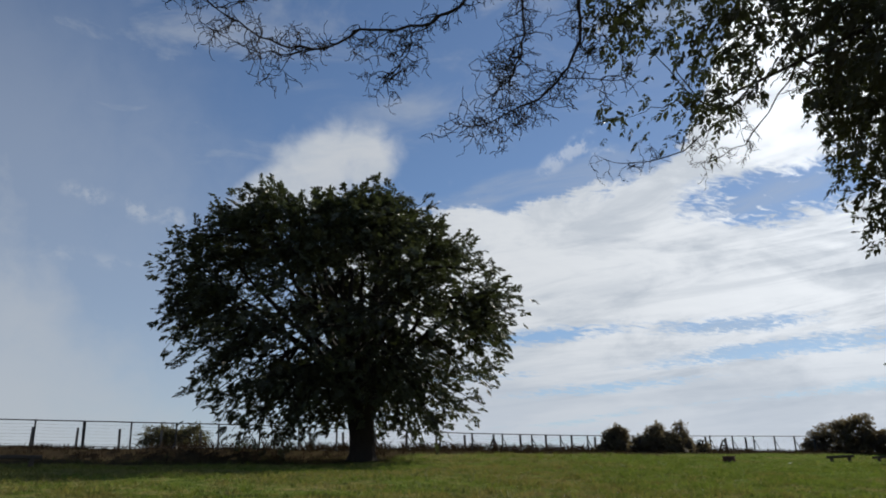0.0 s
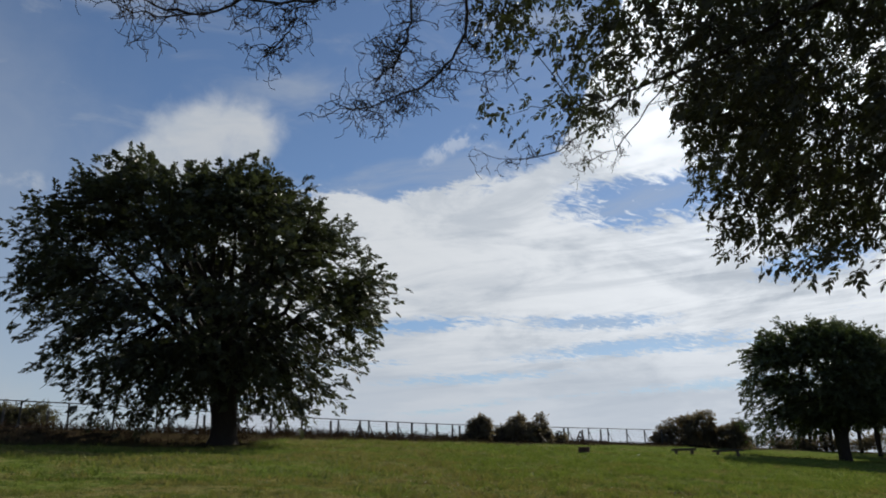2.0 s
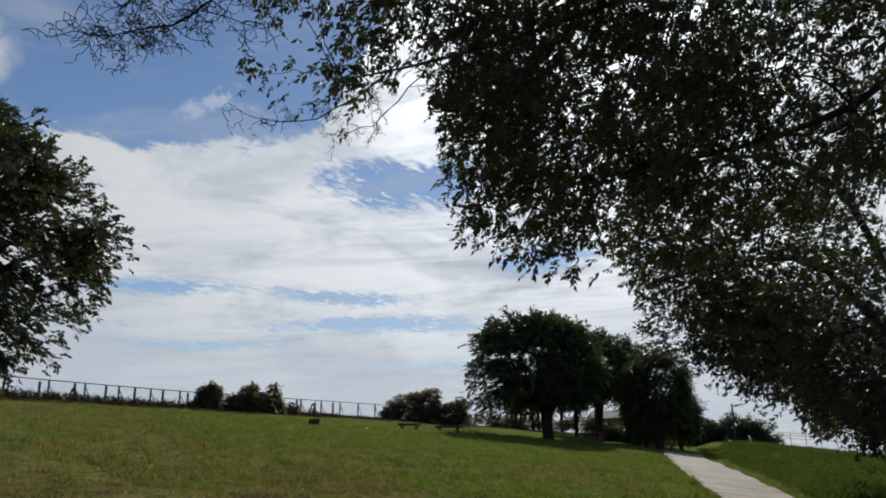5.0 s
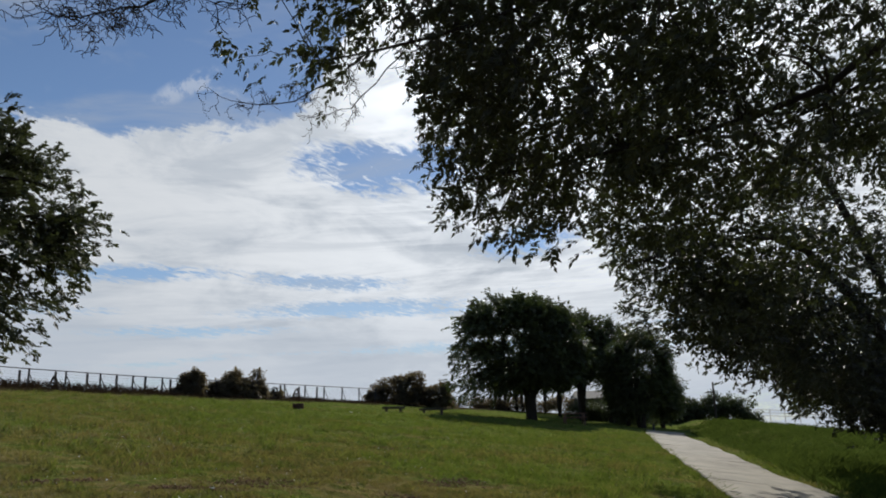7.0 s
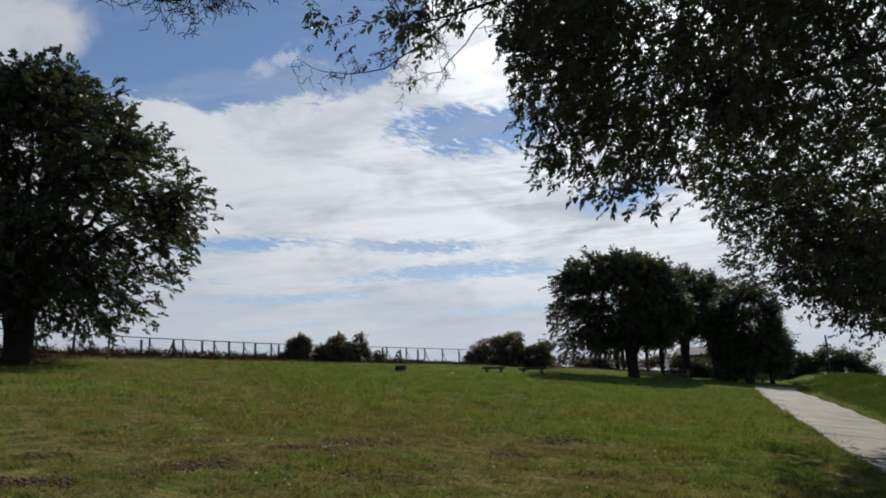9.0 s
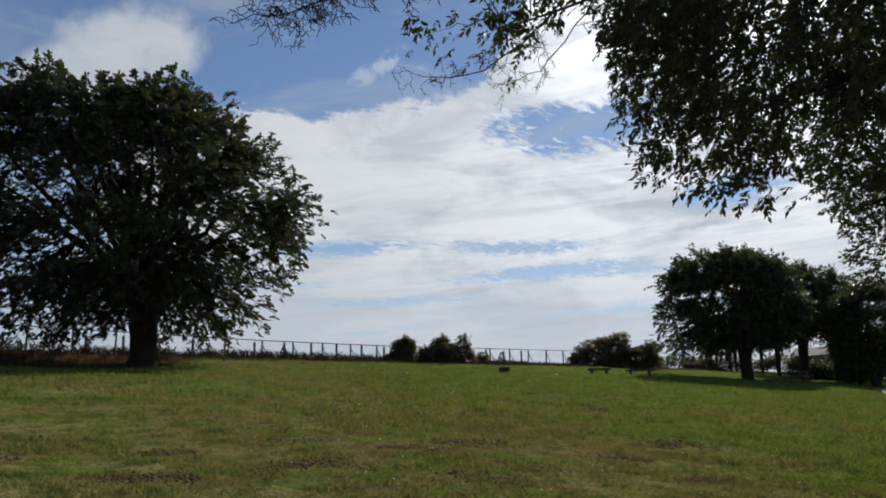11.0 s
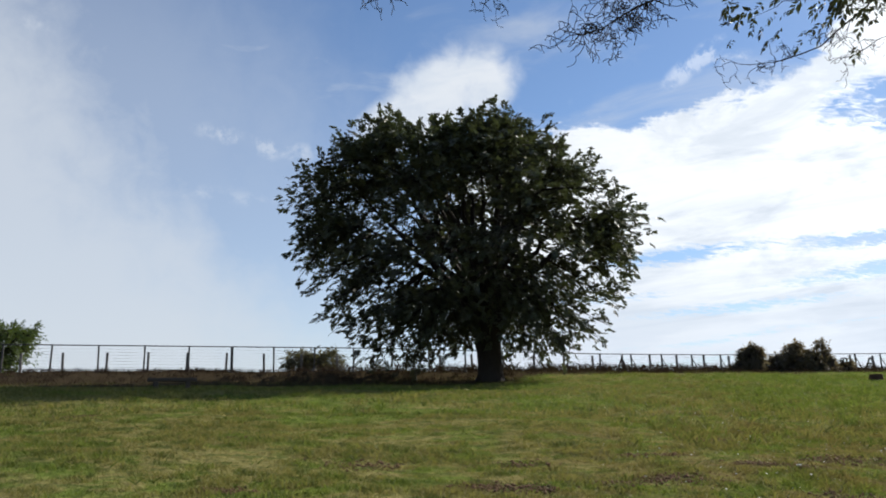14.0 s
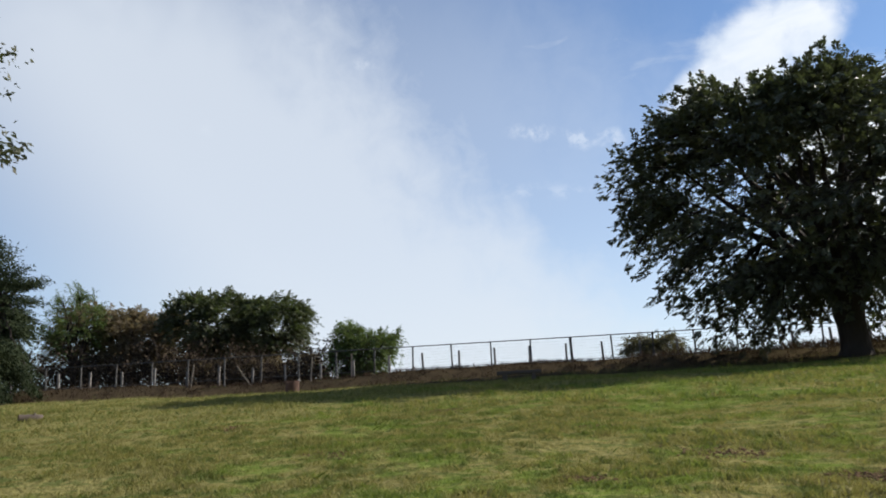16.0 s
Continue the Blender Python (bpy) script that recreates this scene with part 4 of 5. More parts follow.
    outs = outs / np.linalg.norm(outs, axis=1, keepdims=True) + rng.normal(0, 0.55, outs.shape) + np.array([0, 0, -0.2])
    leaves = spray_mesh("leafage", c, outs, counts[2], leaf[0] * 1.7, leaf, LEAF_NEAR, rng, 0.4, 0.65, rich)
    tagged(part("leafage", leaves, tree), kind="stuff")


def build_overhang():
    rnd = random.Random(5)
    tree = thing("overhanging_tree", "large tree whose leafy boughs and bare twigs hang overhead", "tree")
    base = Vector((7.6, -2.6, float(hill(7.6, -2.6))))
    fork = base + Vector((-0.4, 0.6, 3.6))
    limbs = [([fork, sight(85, 40, 7.4), sight(56, 34, 8.2), sight(36, 30, 9.2), sight(25, 27.6, 9.6), sight(19.5, 26.6, 9.6)], 0.075, 0.005),
             ([fork, sight(80, 50, 6), sight(50, 48, 6.2), sight(30, 45, 6.2), sight(14, 42, 6.4)], 0.075, 0.04),
             ([fork, sight(78, 30, 8.6), sight(58, 22, 9.6), sight(44, 20, 11), sight(32, 18.5, 10.6)], 0.075, 0.012),
             ([fork, sight(84, 30, 9), sight(68, 24, 11), sight(54, 20, 12)], 0.10, 0.015),
             ([fork, sight(110, 60, 6), sight(140, 60, 5), sight(170, 55, 6)], 0.12, 0.03)]
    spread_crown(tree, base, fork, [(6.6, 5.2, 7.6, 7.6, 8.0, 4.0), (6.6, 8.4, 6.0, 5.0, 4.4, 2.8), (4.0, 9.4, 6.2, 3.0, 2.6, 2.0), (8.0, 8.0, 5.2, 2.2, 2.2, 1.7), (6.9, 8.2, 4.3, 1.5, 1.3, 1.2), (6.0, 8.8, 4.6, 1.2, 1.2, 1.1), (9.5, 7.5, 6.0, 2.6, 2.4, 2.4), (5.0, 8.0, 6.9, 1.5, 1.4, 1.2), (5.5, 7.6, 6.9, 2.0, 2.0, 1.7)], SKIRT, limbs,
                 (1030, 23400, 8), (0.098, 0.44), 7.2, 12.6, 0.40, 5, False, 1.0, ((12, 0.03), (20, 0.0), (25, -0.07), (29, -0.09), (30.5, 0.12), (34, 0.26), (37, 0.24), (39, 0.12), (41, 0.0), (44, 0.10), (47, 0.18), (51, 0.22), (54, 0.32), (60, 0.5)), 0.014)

    # bare dead limbs with fine twigs
    dead = []

    def twig(p, way, long, r, depth, down):
        w = dead[-1]
        n = 4
        line, q, h = [p], p.copy(), way.normalized()
        for i in range(n):
            h = (h + Vector((rnd.gauss(0, 0.42), rnd.gauss(0, 0.42), rnd.gauss(-0.06 * down, 0.42)))).normalized()
            q = q + h * long / n
            line.append(q.copy())
        w.add(line, [max(r * (0.72 - 0.12 * i), 0.0029) for i in range(n + 1)], 4)
        if depth:
            for k in range(rnd.choice((3, 3, 4, 4))):
                i = rnd.randrange(1, n + 1)
                side = h.cross(Vector((rnd.gauss(0, 1), rnd.gauss(0, 1), rnd.gauss(0, 1)))).normalized()
                twig(line[i], h * 0.55 + side * 0.95, long * rnd.uniform(0.5, 0.8), r * 0.55, depth - 1, down)

    def dead_limb(pts, r0, r1, every, long, depth):
        line = bough_dead(pts, r0, r1)
        for i in range(2, len(line) - 1, every):
            h = line[i + 1] - line[i]
            for k in range(rnd.choice((1, 2, 2))):
                side = Vector((rnd.gauss(0, 0.7), rnd.gauss(0, 0.7), rnd.gauss(-0.1, 0.7)))
                twig(line[i], h.normalized() * 0.5 + side, long * rnd.uniform(0.5, 1.1), max(r1, 0.007), depth, 1.0)
        twig(line[-1], line[-1] - line[-2], long, max(r1, 0.006), depth, 0.5)

    def bough_dead(pts, r0, r1):
        w = Tubes()
        dead.append(w)
        pts = [Vector(p) for p in pts]
        fine = []
        for a, z in zip(pts, pts[1:]):
            for k in range(3):
                fine.append(a.lerp(z, k / 3) + Vector((rnd.gauss(0, 0.012), rnd.gauss(0, 0.012), rnd.gauss(0, 0.012))))
        fine.append(pts[-1])
        n = len(fine) - 1
        w.add(fine, [0.66 * (r0 + (r1 - r0) * i / n) for i in range(n + 1)], 6)
        return fine

    D = 6.0
    dead_limb([sight(14, 42, D), sight(6, 39, D), sight(2.0, 35.6, D), sight(-0.6, 34.4, D), sight(-3.6, 34.2, D), sight(-6.6, 33.9, D),
               sight(-9.6, 32.6, D), sight(-12.3, 32.3, D), sight(-15.0, 32.9, D), sight(-17.5, 34.2, D), sight(-20.6, 35.4, D)], 0.028, 0.008, 1, 0.28, 2)
    dead_limb([sight(-2.2, 33.6, D), sight(-2.5, 32.6, D), sight(-3.4, 31.5, D), sight(-4.4, 30.6, D)], 0.011, 0.006, 1, 0.24, 2)
    dead_limb([sight(-9.6, 32.6, D), sight(-13, 31.9, D), sight(-15.6, 32.0, D), sight(-19.0, 33.2, D)], 0.010, 0.005, 3, 0.3, 2)
    dead_limb([sight(9, 40, D), sight(7.4, 36, D), sight(7.3, 33.4, D), sight(6.9, 31.8, D), sight(6.0, 30.6, D)], 0.020, 0.010, 1, 0.26, 2)
    dead_limb([sight(13.6, 40, D), sight(12.0, 35.4, D), sight(12.0, 33.2, D), sight(11.2, 31.2, D), sight(9.6, 29.9, D), sight(8.2, 28.9, D),
               sight(6.0, 28.2, D), sight(3.8, 27.2, D), sight(1.6, 27.2, D)], 0.027, 0.006, 1, 0.27, 2)
    dead_limb([sight(10.0, 30.2, D), sight(12.4, 29.9, D), sight(14.6, 29.4, D)], 0.009, 0.005, 2, 0.3, 2)
    dead_limb([sight(7.0, 31.4, D), sight(5.6, 30.2, D), sight(4.6, 29.4, D)], 0.009, 0.005, 1, 0.34, 2)
    dead_limb([sight(25, 28.0, 9.6), sight(22, 25.6, 9.6), sight(18.8, 24.0, 9.6), sight(15.8, 23.4, 9.6), sight(13.4, 23.8, 9.6)], 0.020, 0.006, 2, 0.36, 2)
    dead_limb([sight(27.5, 28.0, 9.6), sight(25.2, 25.4, 9.6), sight(23.2, 23.6, 9.6), sight(20.6, 22.8, 9.6)], 0.016, 0.006, 2, 0.36, 2)
    for w in dead:
        part("bare_limb", w.mesh("bare_limb", BARK), tree, "leafless dark limb with fine crooked twigs")


build_overhang()

# the tree beyond the footpath, whose boughs come down to the ground
far_base = Vector((24.0, 13.0, float(hill(24.0, 13.0))))
far_fork = far_base + Vector((-0.3, 0.2, 2.6))
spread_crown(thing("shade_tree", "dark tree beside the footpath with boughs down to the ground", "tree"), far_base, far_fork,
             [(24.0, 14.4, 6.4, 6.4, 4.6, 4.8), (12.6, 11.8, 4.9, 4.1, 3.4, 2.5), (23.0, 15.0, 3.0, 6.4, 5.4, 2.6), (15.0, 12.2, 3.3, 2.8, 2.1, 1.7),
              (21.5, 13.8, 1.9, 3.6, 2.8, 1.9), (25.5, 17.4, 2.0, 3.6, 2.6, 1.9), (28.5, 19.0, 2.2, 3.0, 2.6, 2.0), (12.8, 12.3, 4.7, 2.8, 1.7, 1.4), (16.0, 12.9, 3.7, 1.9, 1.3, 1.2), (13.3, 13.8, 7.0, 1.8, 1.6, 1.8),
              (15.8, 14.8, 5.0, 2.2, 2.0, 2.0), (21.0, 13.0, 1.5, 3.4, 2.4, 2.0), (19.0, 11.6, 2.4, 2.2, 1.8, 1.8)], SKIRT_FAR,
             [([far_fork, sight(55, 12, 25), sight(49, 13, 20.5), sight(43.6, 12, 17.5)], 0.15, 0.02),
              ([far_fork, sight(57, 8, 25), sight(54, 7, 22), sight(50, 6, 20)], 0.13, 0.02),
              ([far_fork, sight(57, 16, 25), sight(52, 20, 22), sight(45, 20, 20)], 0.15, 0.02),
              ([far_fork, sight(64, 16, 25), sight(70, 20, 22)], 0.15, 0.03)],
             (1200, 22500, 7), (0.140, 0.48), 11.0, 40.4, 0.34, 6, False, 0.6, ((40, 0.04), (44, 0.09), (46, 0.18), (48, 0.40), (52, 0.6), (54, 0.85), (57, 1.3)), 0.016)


# ---- fences ----
def fence_point(v, u=FENCE_AT, lift=0.0):
    x, y = UP_X * u + UP_Y * v, UP_Y * u - UP_X * v
    return Vector((x, y, float(hill(x, y)) + lift))


HEAD = math.degrees(math.atan2(-UP_X, UP_Y))       # the fence line's heading


def build_fence():
    fence = thing("wire_fence", "long galvanised wire fence along the crest", "fence")
    rnd = random.Random(9)
    post_me = box_mesh("post", (0.075, 0.075, 1.7), STEEL, 0.008)
    stout_me = box_mesh("post", (0.13, 0.13, 1.66), STEEL, 0.012)
    foot_me = box_mesh("footing", (0.22, 0.22, 0.22), POST, 0.03, 0.7)
    t = Tubes()
    t.add([(0, 0, 0), (0.52, -0.1, -1.0)], [0.026, 0.026], 6)
    strut_me = t.mesh("strut", STEEL)
    tops = []
    for k in range(46):
        v = -40.3 + 2.0 * k
        p = fence_point(v)
        top = 5.73 - 0.0155 * min(max(v - 9.0, 0.0), 12.0) + 0.0145 * max(v - 29.0, 0.0)
        m = Matrix.Translation((p.x, p.y, top - 0.85)) @ pose(0, 0, 0, rnd.uniform(-1, 1), rnd.uniform(-1.4, 1.4), HEAD)
        post = part("post", stout_me if k == 21 else post_me, fence, at=m)
        tops.append(Vector((p.x, p.y, top - 0.03)))
        if -13 < v < 14 and k % 3 != 1:
            part("footing", foot_me, post, at=m.inverted() @ Matrix.Translation(p + Vector((0, 0, 0.03))))
        if v > 6 and k % 3 != 0 or v > 24:
            part("strut", strut_me, post, at=m.inverted() @ Matrix.Translation((p.x, p.y, top - 0.2)) @ pose(0, 0, 0, 0, 0, HEAD))
    for h, r, name in ((0.0, 0.026, "top_rail"), (-1.12, 0.016, "bottom_rail")):
        t = Tubes()
        t.add([q + Vector((0, 0, h)) for q in tops], [r] * len(tops), 6)
        part(name, t.mesh(name, STEEL), fence)
    for j in range(7):
        t = Tubes()
        line = []
        for a, b in zip(tops, tops[1:]):
            for q in range(4):
                s = q / 4
                line.append(a.lerp(b, s) + Vector((0, 0, -0.15 - 0.14 * j - 0.03 * math.sin(math.pi * s) + rnd.uniform(-0.006, 0.006))))
        t.add(line, [0.0045] * len(line), 3)
        part("wire", t.mesh("wire", STEEL), fence)
    old = thing("old_fence_posts", "row of short weathered concrete posts of an older fence", "fence")
    short = box_mesh("post", (0.11, 0.11, 1.5), POST, 0.012)
    for k in range(46):
        v = -40.8 + 1.925 * k + rnd.uniform(-0.05, 0.05)
        p = fence_point(v, 42.3)
        m = Matrix.Translation(p + Vector((0, 0, 0.29 + rnd.uniform(-0.05, 0.05)))) @ pose(0, 0, 0, rnd.uniform(-2, 2), rnd.uniform(-2, 2), HEAD)
        part("post", short, old, at=m)
    # pale stakes leaning at the low end
    for az, lean in ((-51.6, 7), (-43.4, 4), (-40.5, 1), (-47.6, -34)):
        d = 38.9 / (UP_X * math.sin(radians(az)) + UP_Y * math.cos(radians(az)))
        stake = thing("stake", "pale leaning wooden stake in front of the fence", "stake", Matrix.Translation(spot(az, d)) @ pose(0, 0, 0, 0, lean, -az), "stakes")
        part("shaft", box_mesh("shaft", (0.08, 0.08, 1.3), TIMBER, 0.01), stake, at=Matrix.Translation((0, 0, 0.5)))
        part("tip", box_mesh("tip", (0.09, 0.09, 0.06), TIMBER, 0.01, 0.6), stake, at=Matrix.Translation((0, 0, 1.17)))
    for az, d in ((3.25, 44.0), (18.9, 56.0)):
        p = spot(az, d)
        trestle = thing("trestle", "dark two-legged wooden trestle at the fence", "trestle", Matrix.Translation(p) @ pose(0, 0, 0, 0, 0, -az), "trestles")
        for s in (-1, 1):
            t = Tubes()
            t.add([(s * 0.42, 0, -0.3), (0.02 * s, 0, 0.72)], [0.055, 0.05], 6)
            part("leg", t.mesh("leg", WOOD), trestle)
        part("crosspiece", box_mesh("crosspiece", (0.5, 0.07, 0.09), WOOD, 0.01), trestle, at=Matrix.Translation((0, 0.06, 0.36)))


build_fence()


# ---- park furniture ----
def picnic_table(az, d, turn, label, group="picnic tables"):
    t = thing("picnic_table", label, "table", Matrix.Translation(spot(az, d)) @ pose(0, 0, 0, 0, 0, turn - az), group)
    plank = box_mesh("plank", (1.8, 0.135, 0.045), REDWOOD, 0.008)
    for k in range(5):
        part("plank", plank, t, at=Matrix.Translation((0, -0.29 + 0.145 * k, 0.74)))
    for s in (-1, 1):
        for k in range(2):
            part("seat_plank", plank, t, at=Matrix.Translation((0, s * (0.66 + 0.145 * k), 0.45)))
    beam = box_mesh("beam", (0.07, 1.65, 0.09), REDWOOD, 0.008)
    bearer = box_mesh("bearer", (0.07, 0.7, 0.07), REDWOOD, 0.008)
    for s in (-1, 1):
        part("beam", beam, t, at=Matrix.Translation((s * 0.6, 0, 0.383)))
        part("bearer", bearer, t, at=Matrix.Translation((s * 0.6, 0, 0.682)))
        for q in (-1, 1):
            tb = Tubes()
            tb.add([(s * 0.66, q * 0.62, -0.08), (s * 0.66, q * 0.24, 0.70)], [0.045, 0.045], 6)
            part("leg", tb.mesh("leg", REDWOOD), t)
    return t


def bench(az, d, turn, long, label):
    t = thing("bench", label, "bench", Matrix.Translation(spot(az, d)) @ pose(0, 0, 0, 0, 0, turn - az), "benches")
    plank = box_mesh("plank", (long, 0.125, 0.12), WOOD, 0.01)
    for k in range(3):
        part("plank", plank, t, at=Matrix.Translation((0, -0.13 + 0.13 * k, 0.30)))
    leg = box_mesh("leg", (0.16, 0.34, 0.44), WOOD, 0.012)
    for s in (-1, 1):
        part("leg", leg, t, at=Matrix.Translation((s * long * 0.32, 0, 0.02)))
    return t


bench(-28.4, 30.2, 0, 1.7, "low dark wooden bench in the tree's shade")
bench(25.8, 48.0, 4, 1.35, "low dark wooden bench alone in the grass")
bench(28.6, 52.0, -5, 1.8, "low dark wooden bench near the trees")
picnic_table(38.6, 57.0, 8, "reddish-brown wooden picnic table under the round tree")


def litter_bin(az, d, wide, high, label):
    b = thing("litter_bin", label, "bin", Matrix.Translation(spot(az, d)) @ pose(0, 0, 0, 0, 0, 12 - az), "bins")
    slat = box_mesh("slat", (0.075, 0.03, high), RUST, 0.006)
    for k in range(18):
        a = 2 * math.pi * k / 18
        part("slat", slat, b, at=pose(wide / 2 * math.cos(a), wide / 2 * math.sin(a), high / 2, 0, 0, math.degrees(a) + 90))
    for h in (0.12, high - 0.1):
        t = Tubes()
        t.add([(wide * 0.47 * math.cos(q), wide * 0.47 * math.sin(q), h) for q in (2 * math.pi * i / 20 for i in range(21))], [0.018] * 21, 5)
        part("hoop", t.mesh("hoop", RUST), b)
    bm = bmesh.new()
    bmesh.ops.create_cone(bm, cap_ends=True, segments=18, radius1=wide * 0.43, radius2=wide * 0.45, depth=high * 0.9)
    me = bpy.data.meshes.new("liner")
    bm.to_mesh(me)
    bm.free()
    me.materials.append(RUST)
    part("liner", me, b, at=Matrix.Translation((0, 0, high * 0.47)))


litter_bin(-44.7, 35.5, 0.58, 0.5, "squat rusty brown slatted bin on the grass")
litter_bin(19.1, 41.8, 0.55, 0.27, "squat rusty brown slatted bin below the fence")


def log(az, d, turn, long, r):
    p = spot(az, d)
    t = thing("log", "short weathered log lying in the grass", "log", Matrix.Translation(p) @ pose(0, 0, 0, 0, 0, turn - az))
    tb = Tubes()
    tb.add([(-long / 2, 0, r * 0.7), (-long / 6, 0.02, r * 0.75), (long / 4, 0, r * 0.7), (long / 2, 0.03, r * 0.68)], [r, r * 0.95, r * 0.96, r * 0.9], 10)
    part("stem", tb.mesh("stem", WOOD), t)
    tb = Tubes()
    tb.add([(long / 8, 0, r), (long / 6, -0.05, r * 2.0)], [r * 0.4, r * 0.25], 7)
    part("branch_stub", tb.mesh("branch_stub", WOOD), t)


log(-61.3, 23.0, 5, 0.55, 0.10)

# the far end: a hedge, a pole, a hut
shrub("hedge", "low ragged brown hedge behind the round tree", spot(34.0, 84, -0.3),
      [(x, 0, 0.7, 1.9, 1.0, 0.75) for x in (-9.5, -7, -4.5, -2, 0.5, 3, 5.5, 8)], 900, 30, (0.18, 0.6), LEAF_WARM, 82, 34.0, (0.3, 0.25, 0.14), groups=200)
shrub("hedge", "long dark clipped hedge beyond the footpath", spot(48.5, 86, -0.3),
      [(-4.2, 0, 1.4, 2.6, 1.2, 1.7), (-1.2, 0, 1.3, 2.6, 1.2, 1.6), (1.4, 0, 1.1, 1.9, 1.2, 1.5), (2.4, 0, 0.8, 1.3, 1.0, 1.1), (-6.5, 0, 1.6, 2.2, 1.2, 2.0), (-8.5, 0, 1.6, 2.2, 1.2, 2.1)], 1300, 34, (0.24, 0.6), LEAF_DARK, 81, 48.5, (0.3, 0.25, 0.15), groups=220)
pole = thing("pole", "dark wooden pole with a short crossarm", "pole", Matrix.Translation(spot(48.1, 84)))
tb = Tubes()
tb.add([(0, 0, -0.3), (0, 0, 2.0), (-0.05, 0, 3.8)], [0.11, 0.10, 0.085], 9)
part("shaft", tb.mesh("shaft", WOOD), pole)
part("crossarm", box_mesh("crossarm", (1.1, 0.09, 0.1), WOOD, 0.01), pole, at=pose(-0.35, 0.05, 2.8, 0, 0, -48))


def hut(az, d):
    h = thing("hut", "low hut with a pale sheet-metal roof behind the trees", "hut", Matrix.Translation(spot(az, d)) @ pose(0, 0, 0, 0, 0, -az - 12) @ Matrix.Scale(0.95, 4))
    part("wall", box_mesh("wall", (4.6, 3.2, 2.2), POST, 0.02), h, at=Matrix.Translation((0, 0, 1.0)))
    for s in (-1, 1):
        v, f = [], []
        for i in range(31):
            x = -2.6 + 5.2 * i / 30
            dz = 0.03 if i % 2 else 0.0
            v += [(x, 0, 2.95 + dz), (x, s * 2.2, 2.1 + dz)]
        f = [(2 * i, 2 * i + 1, 2 * i + 3, 2 * i + 2) for i in range(30)]
        part("roof_sheet", mesh_of("roof_sheet", v, f, ROOF), h)
    part("gable", mesh_of("gable", [(-2.28, -1.58, 2.1), (-2.28, 1.58, 2.1), (-2.28, 0, 2.72), (-2.2, -1.58, 2.1), (-2.2, 1.58, 2.1), (-2.2, 0, 2.72)],
                          [(0, 1, 2), (5, 4, 3), (0, 3, 4, 1), (1, 4, 5, 2), (2, 5, 3, 0)], POST), h)


hut(40.5, 76.0)
shrub("hedge", "low dark ragged hedge in front of a hut", spot(40.6, 71, -0.3),
      [(x, 0, 0.75, 1.4, 0.8, h) for x, h in ((-2.6, 1.0), (-1.2, 1.2), (0.4, 1.15), (1.8, 1.3), (3.0, 1.6))], 600, 30, (0.17, 0.6), LEAF_DARK, 84, 40.6, (0.3, 0.25, 0.14), groups=160)


def bollard(az, d):
    b = thing("bollard", "short dark round-topped bollard at the path's end", "bollard", Matrix.Translation(spot(az, d)))
    tb = Tubes()
    tb.add([(0, 0, -0.2), (0, 0, 0.36), (0, 0, 0.37), (0, 0, 0.42)], [0.085, 0.08, 0.065, 0.065], 12)
    part("shaft", tb.mesh("shaft", DARK_IRON), b)
    tb = Tubes()
    tb.add([(0, 0, 0.42), (0, 0, 0.46), (0, 0, 0.50), (0, 0, 0.52)], [0.09, 0.095, 0.07, 0.02], 12)
    part("cap", tb.mesh("cap", DARK_IRON), b)


bollard(43.98, 56.5)


def railing():
    r = thing("railing", "thin pale steel railing beyond the hedge", "fence")
    tops = [sight(az, 1.86 - 0.06 * k, 92.0) for k, az in enumerate((50.6, 51.5, 52.4, 53.3, 54.2, 55.1, 56.0))]
    for p in tops:
        g = float(hill(p.x, p.y))
        tb = Tubes()
        tb.add([(p.x, p.y, g - 0.2), (p.x, p.y, p.z + 0.05)], [0.045, 0.04], 6)
        part("post", tb.mesh("post", PALEPOST), r)
    for h in (0.0, -0.3, -0.6):
        tb = Tubes()
        tb.add([p + Vector((0, 0, h)) for p in tops], [0.03] * len(tops), 5)
        part("rail", tb.mesh("rail", PALEPOST), r)


railing()
for az, el in ((29.4, 3.0), (29.8, 3.3), (30.2, 3.1), (30.5, 3.25)):
    foot = spot(az, 79.0)
    p = thing("boundary_post", "bluish painted post behind the round tree", "post", Matrix.Translation(foot), "boundary posts")
    tall = sight(az, el, 79.0).z - foot.z
    part("shaft", box_mesh("shaft", (0.14, 0.14, tall + 0.3), BLUISH, 0.015), p, at=Matrix.Translation((0, 0, tall / 2 - 0.15)))
    part("cap", box_mesh("cap", (0.18, 0.18, 0.06), BLUISH, 0.015, 0.6), p, at=Matrix.Translation((0, 0, tall + 0.03)))


def paper_scrap(az, d, wide, seed):
    rng = random.Random(seed)
    v = [(wide * (i / 4 - 0.5) + rng.gauss(0, 0.012), wide * 0.7 * (j / 3 - 0.5) + rng.gauss(0, 0.012), 0.02 + rng.uniform(0, wide * 0.3)) for j in range(4) for i in range(5)]
    v += [(a, b, c - 0.004) for a, b, c in v]
    f = [(j * 5 + i, j * 5 + i + 1, j * 5 + i + 6, j * 5 + i + 5) for j in range(3) for i in range(4)]
    f += [tuple(k + 20 for k in reversed(q)) for q in f]
    ob = new("paper_scrap", mesh_of("paper_scrap", v, f, PAPER))
    ob.matrix_basis = Matrix.Translation(spot(az, d)) @ pose(0, 0, 0, 0, 0, 20 - az)
    tagged(ob, "small crumpled scrap of white paper on the grass", "litter", "litter")


paper_scrap(22.8, 43.5, 0.22, 1)
paper_scrap(14.2, 10.8, 0.06, 2)


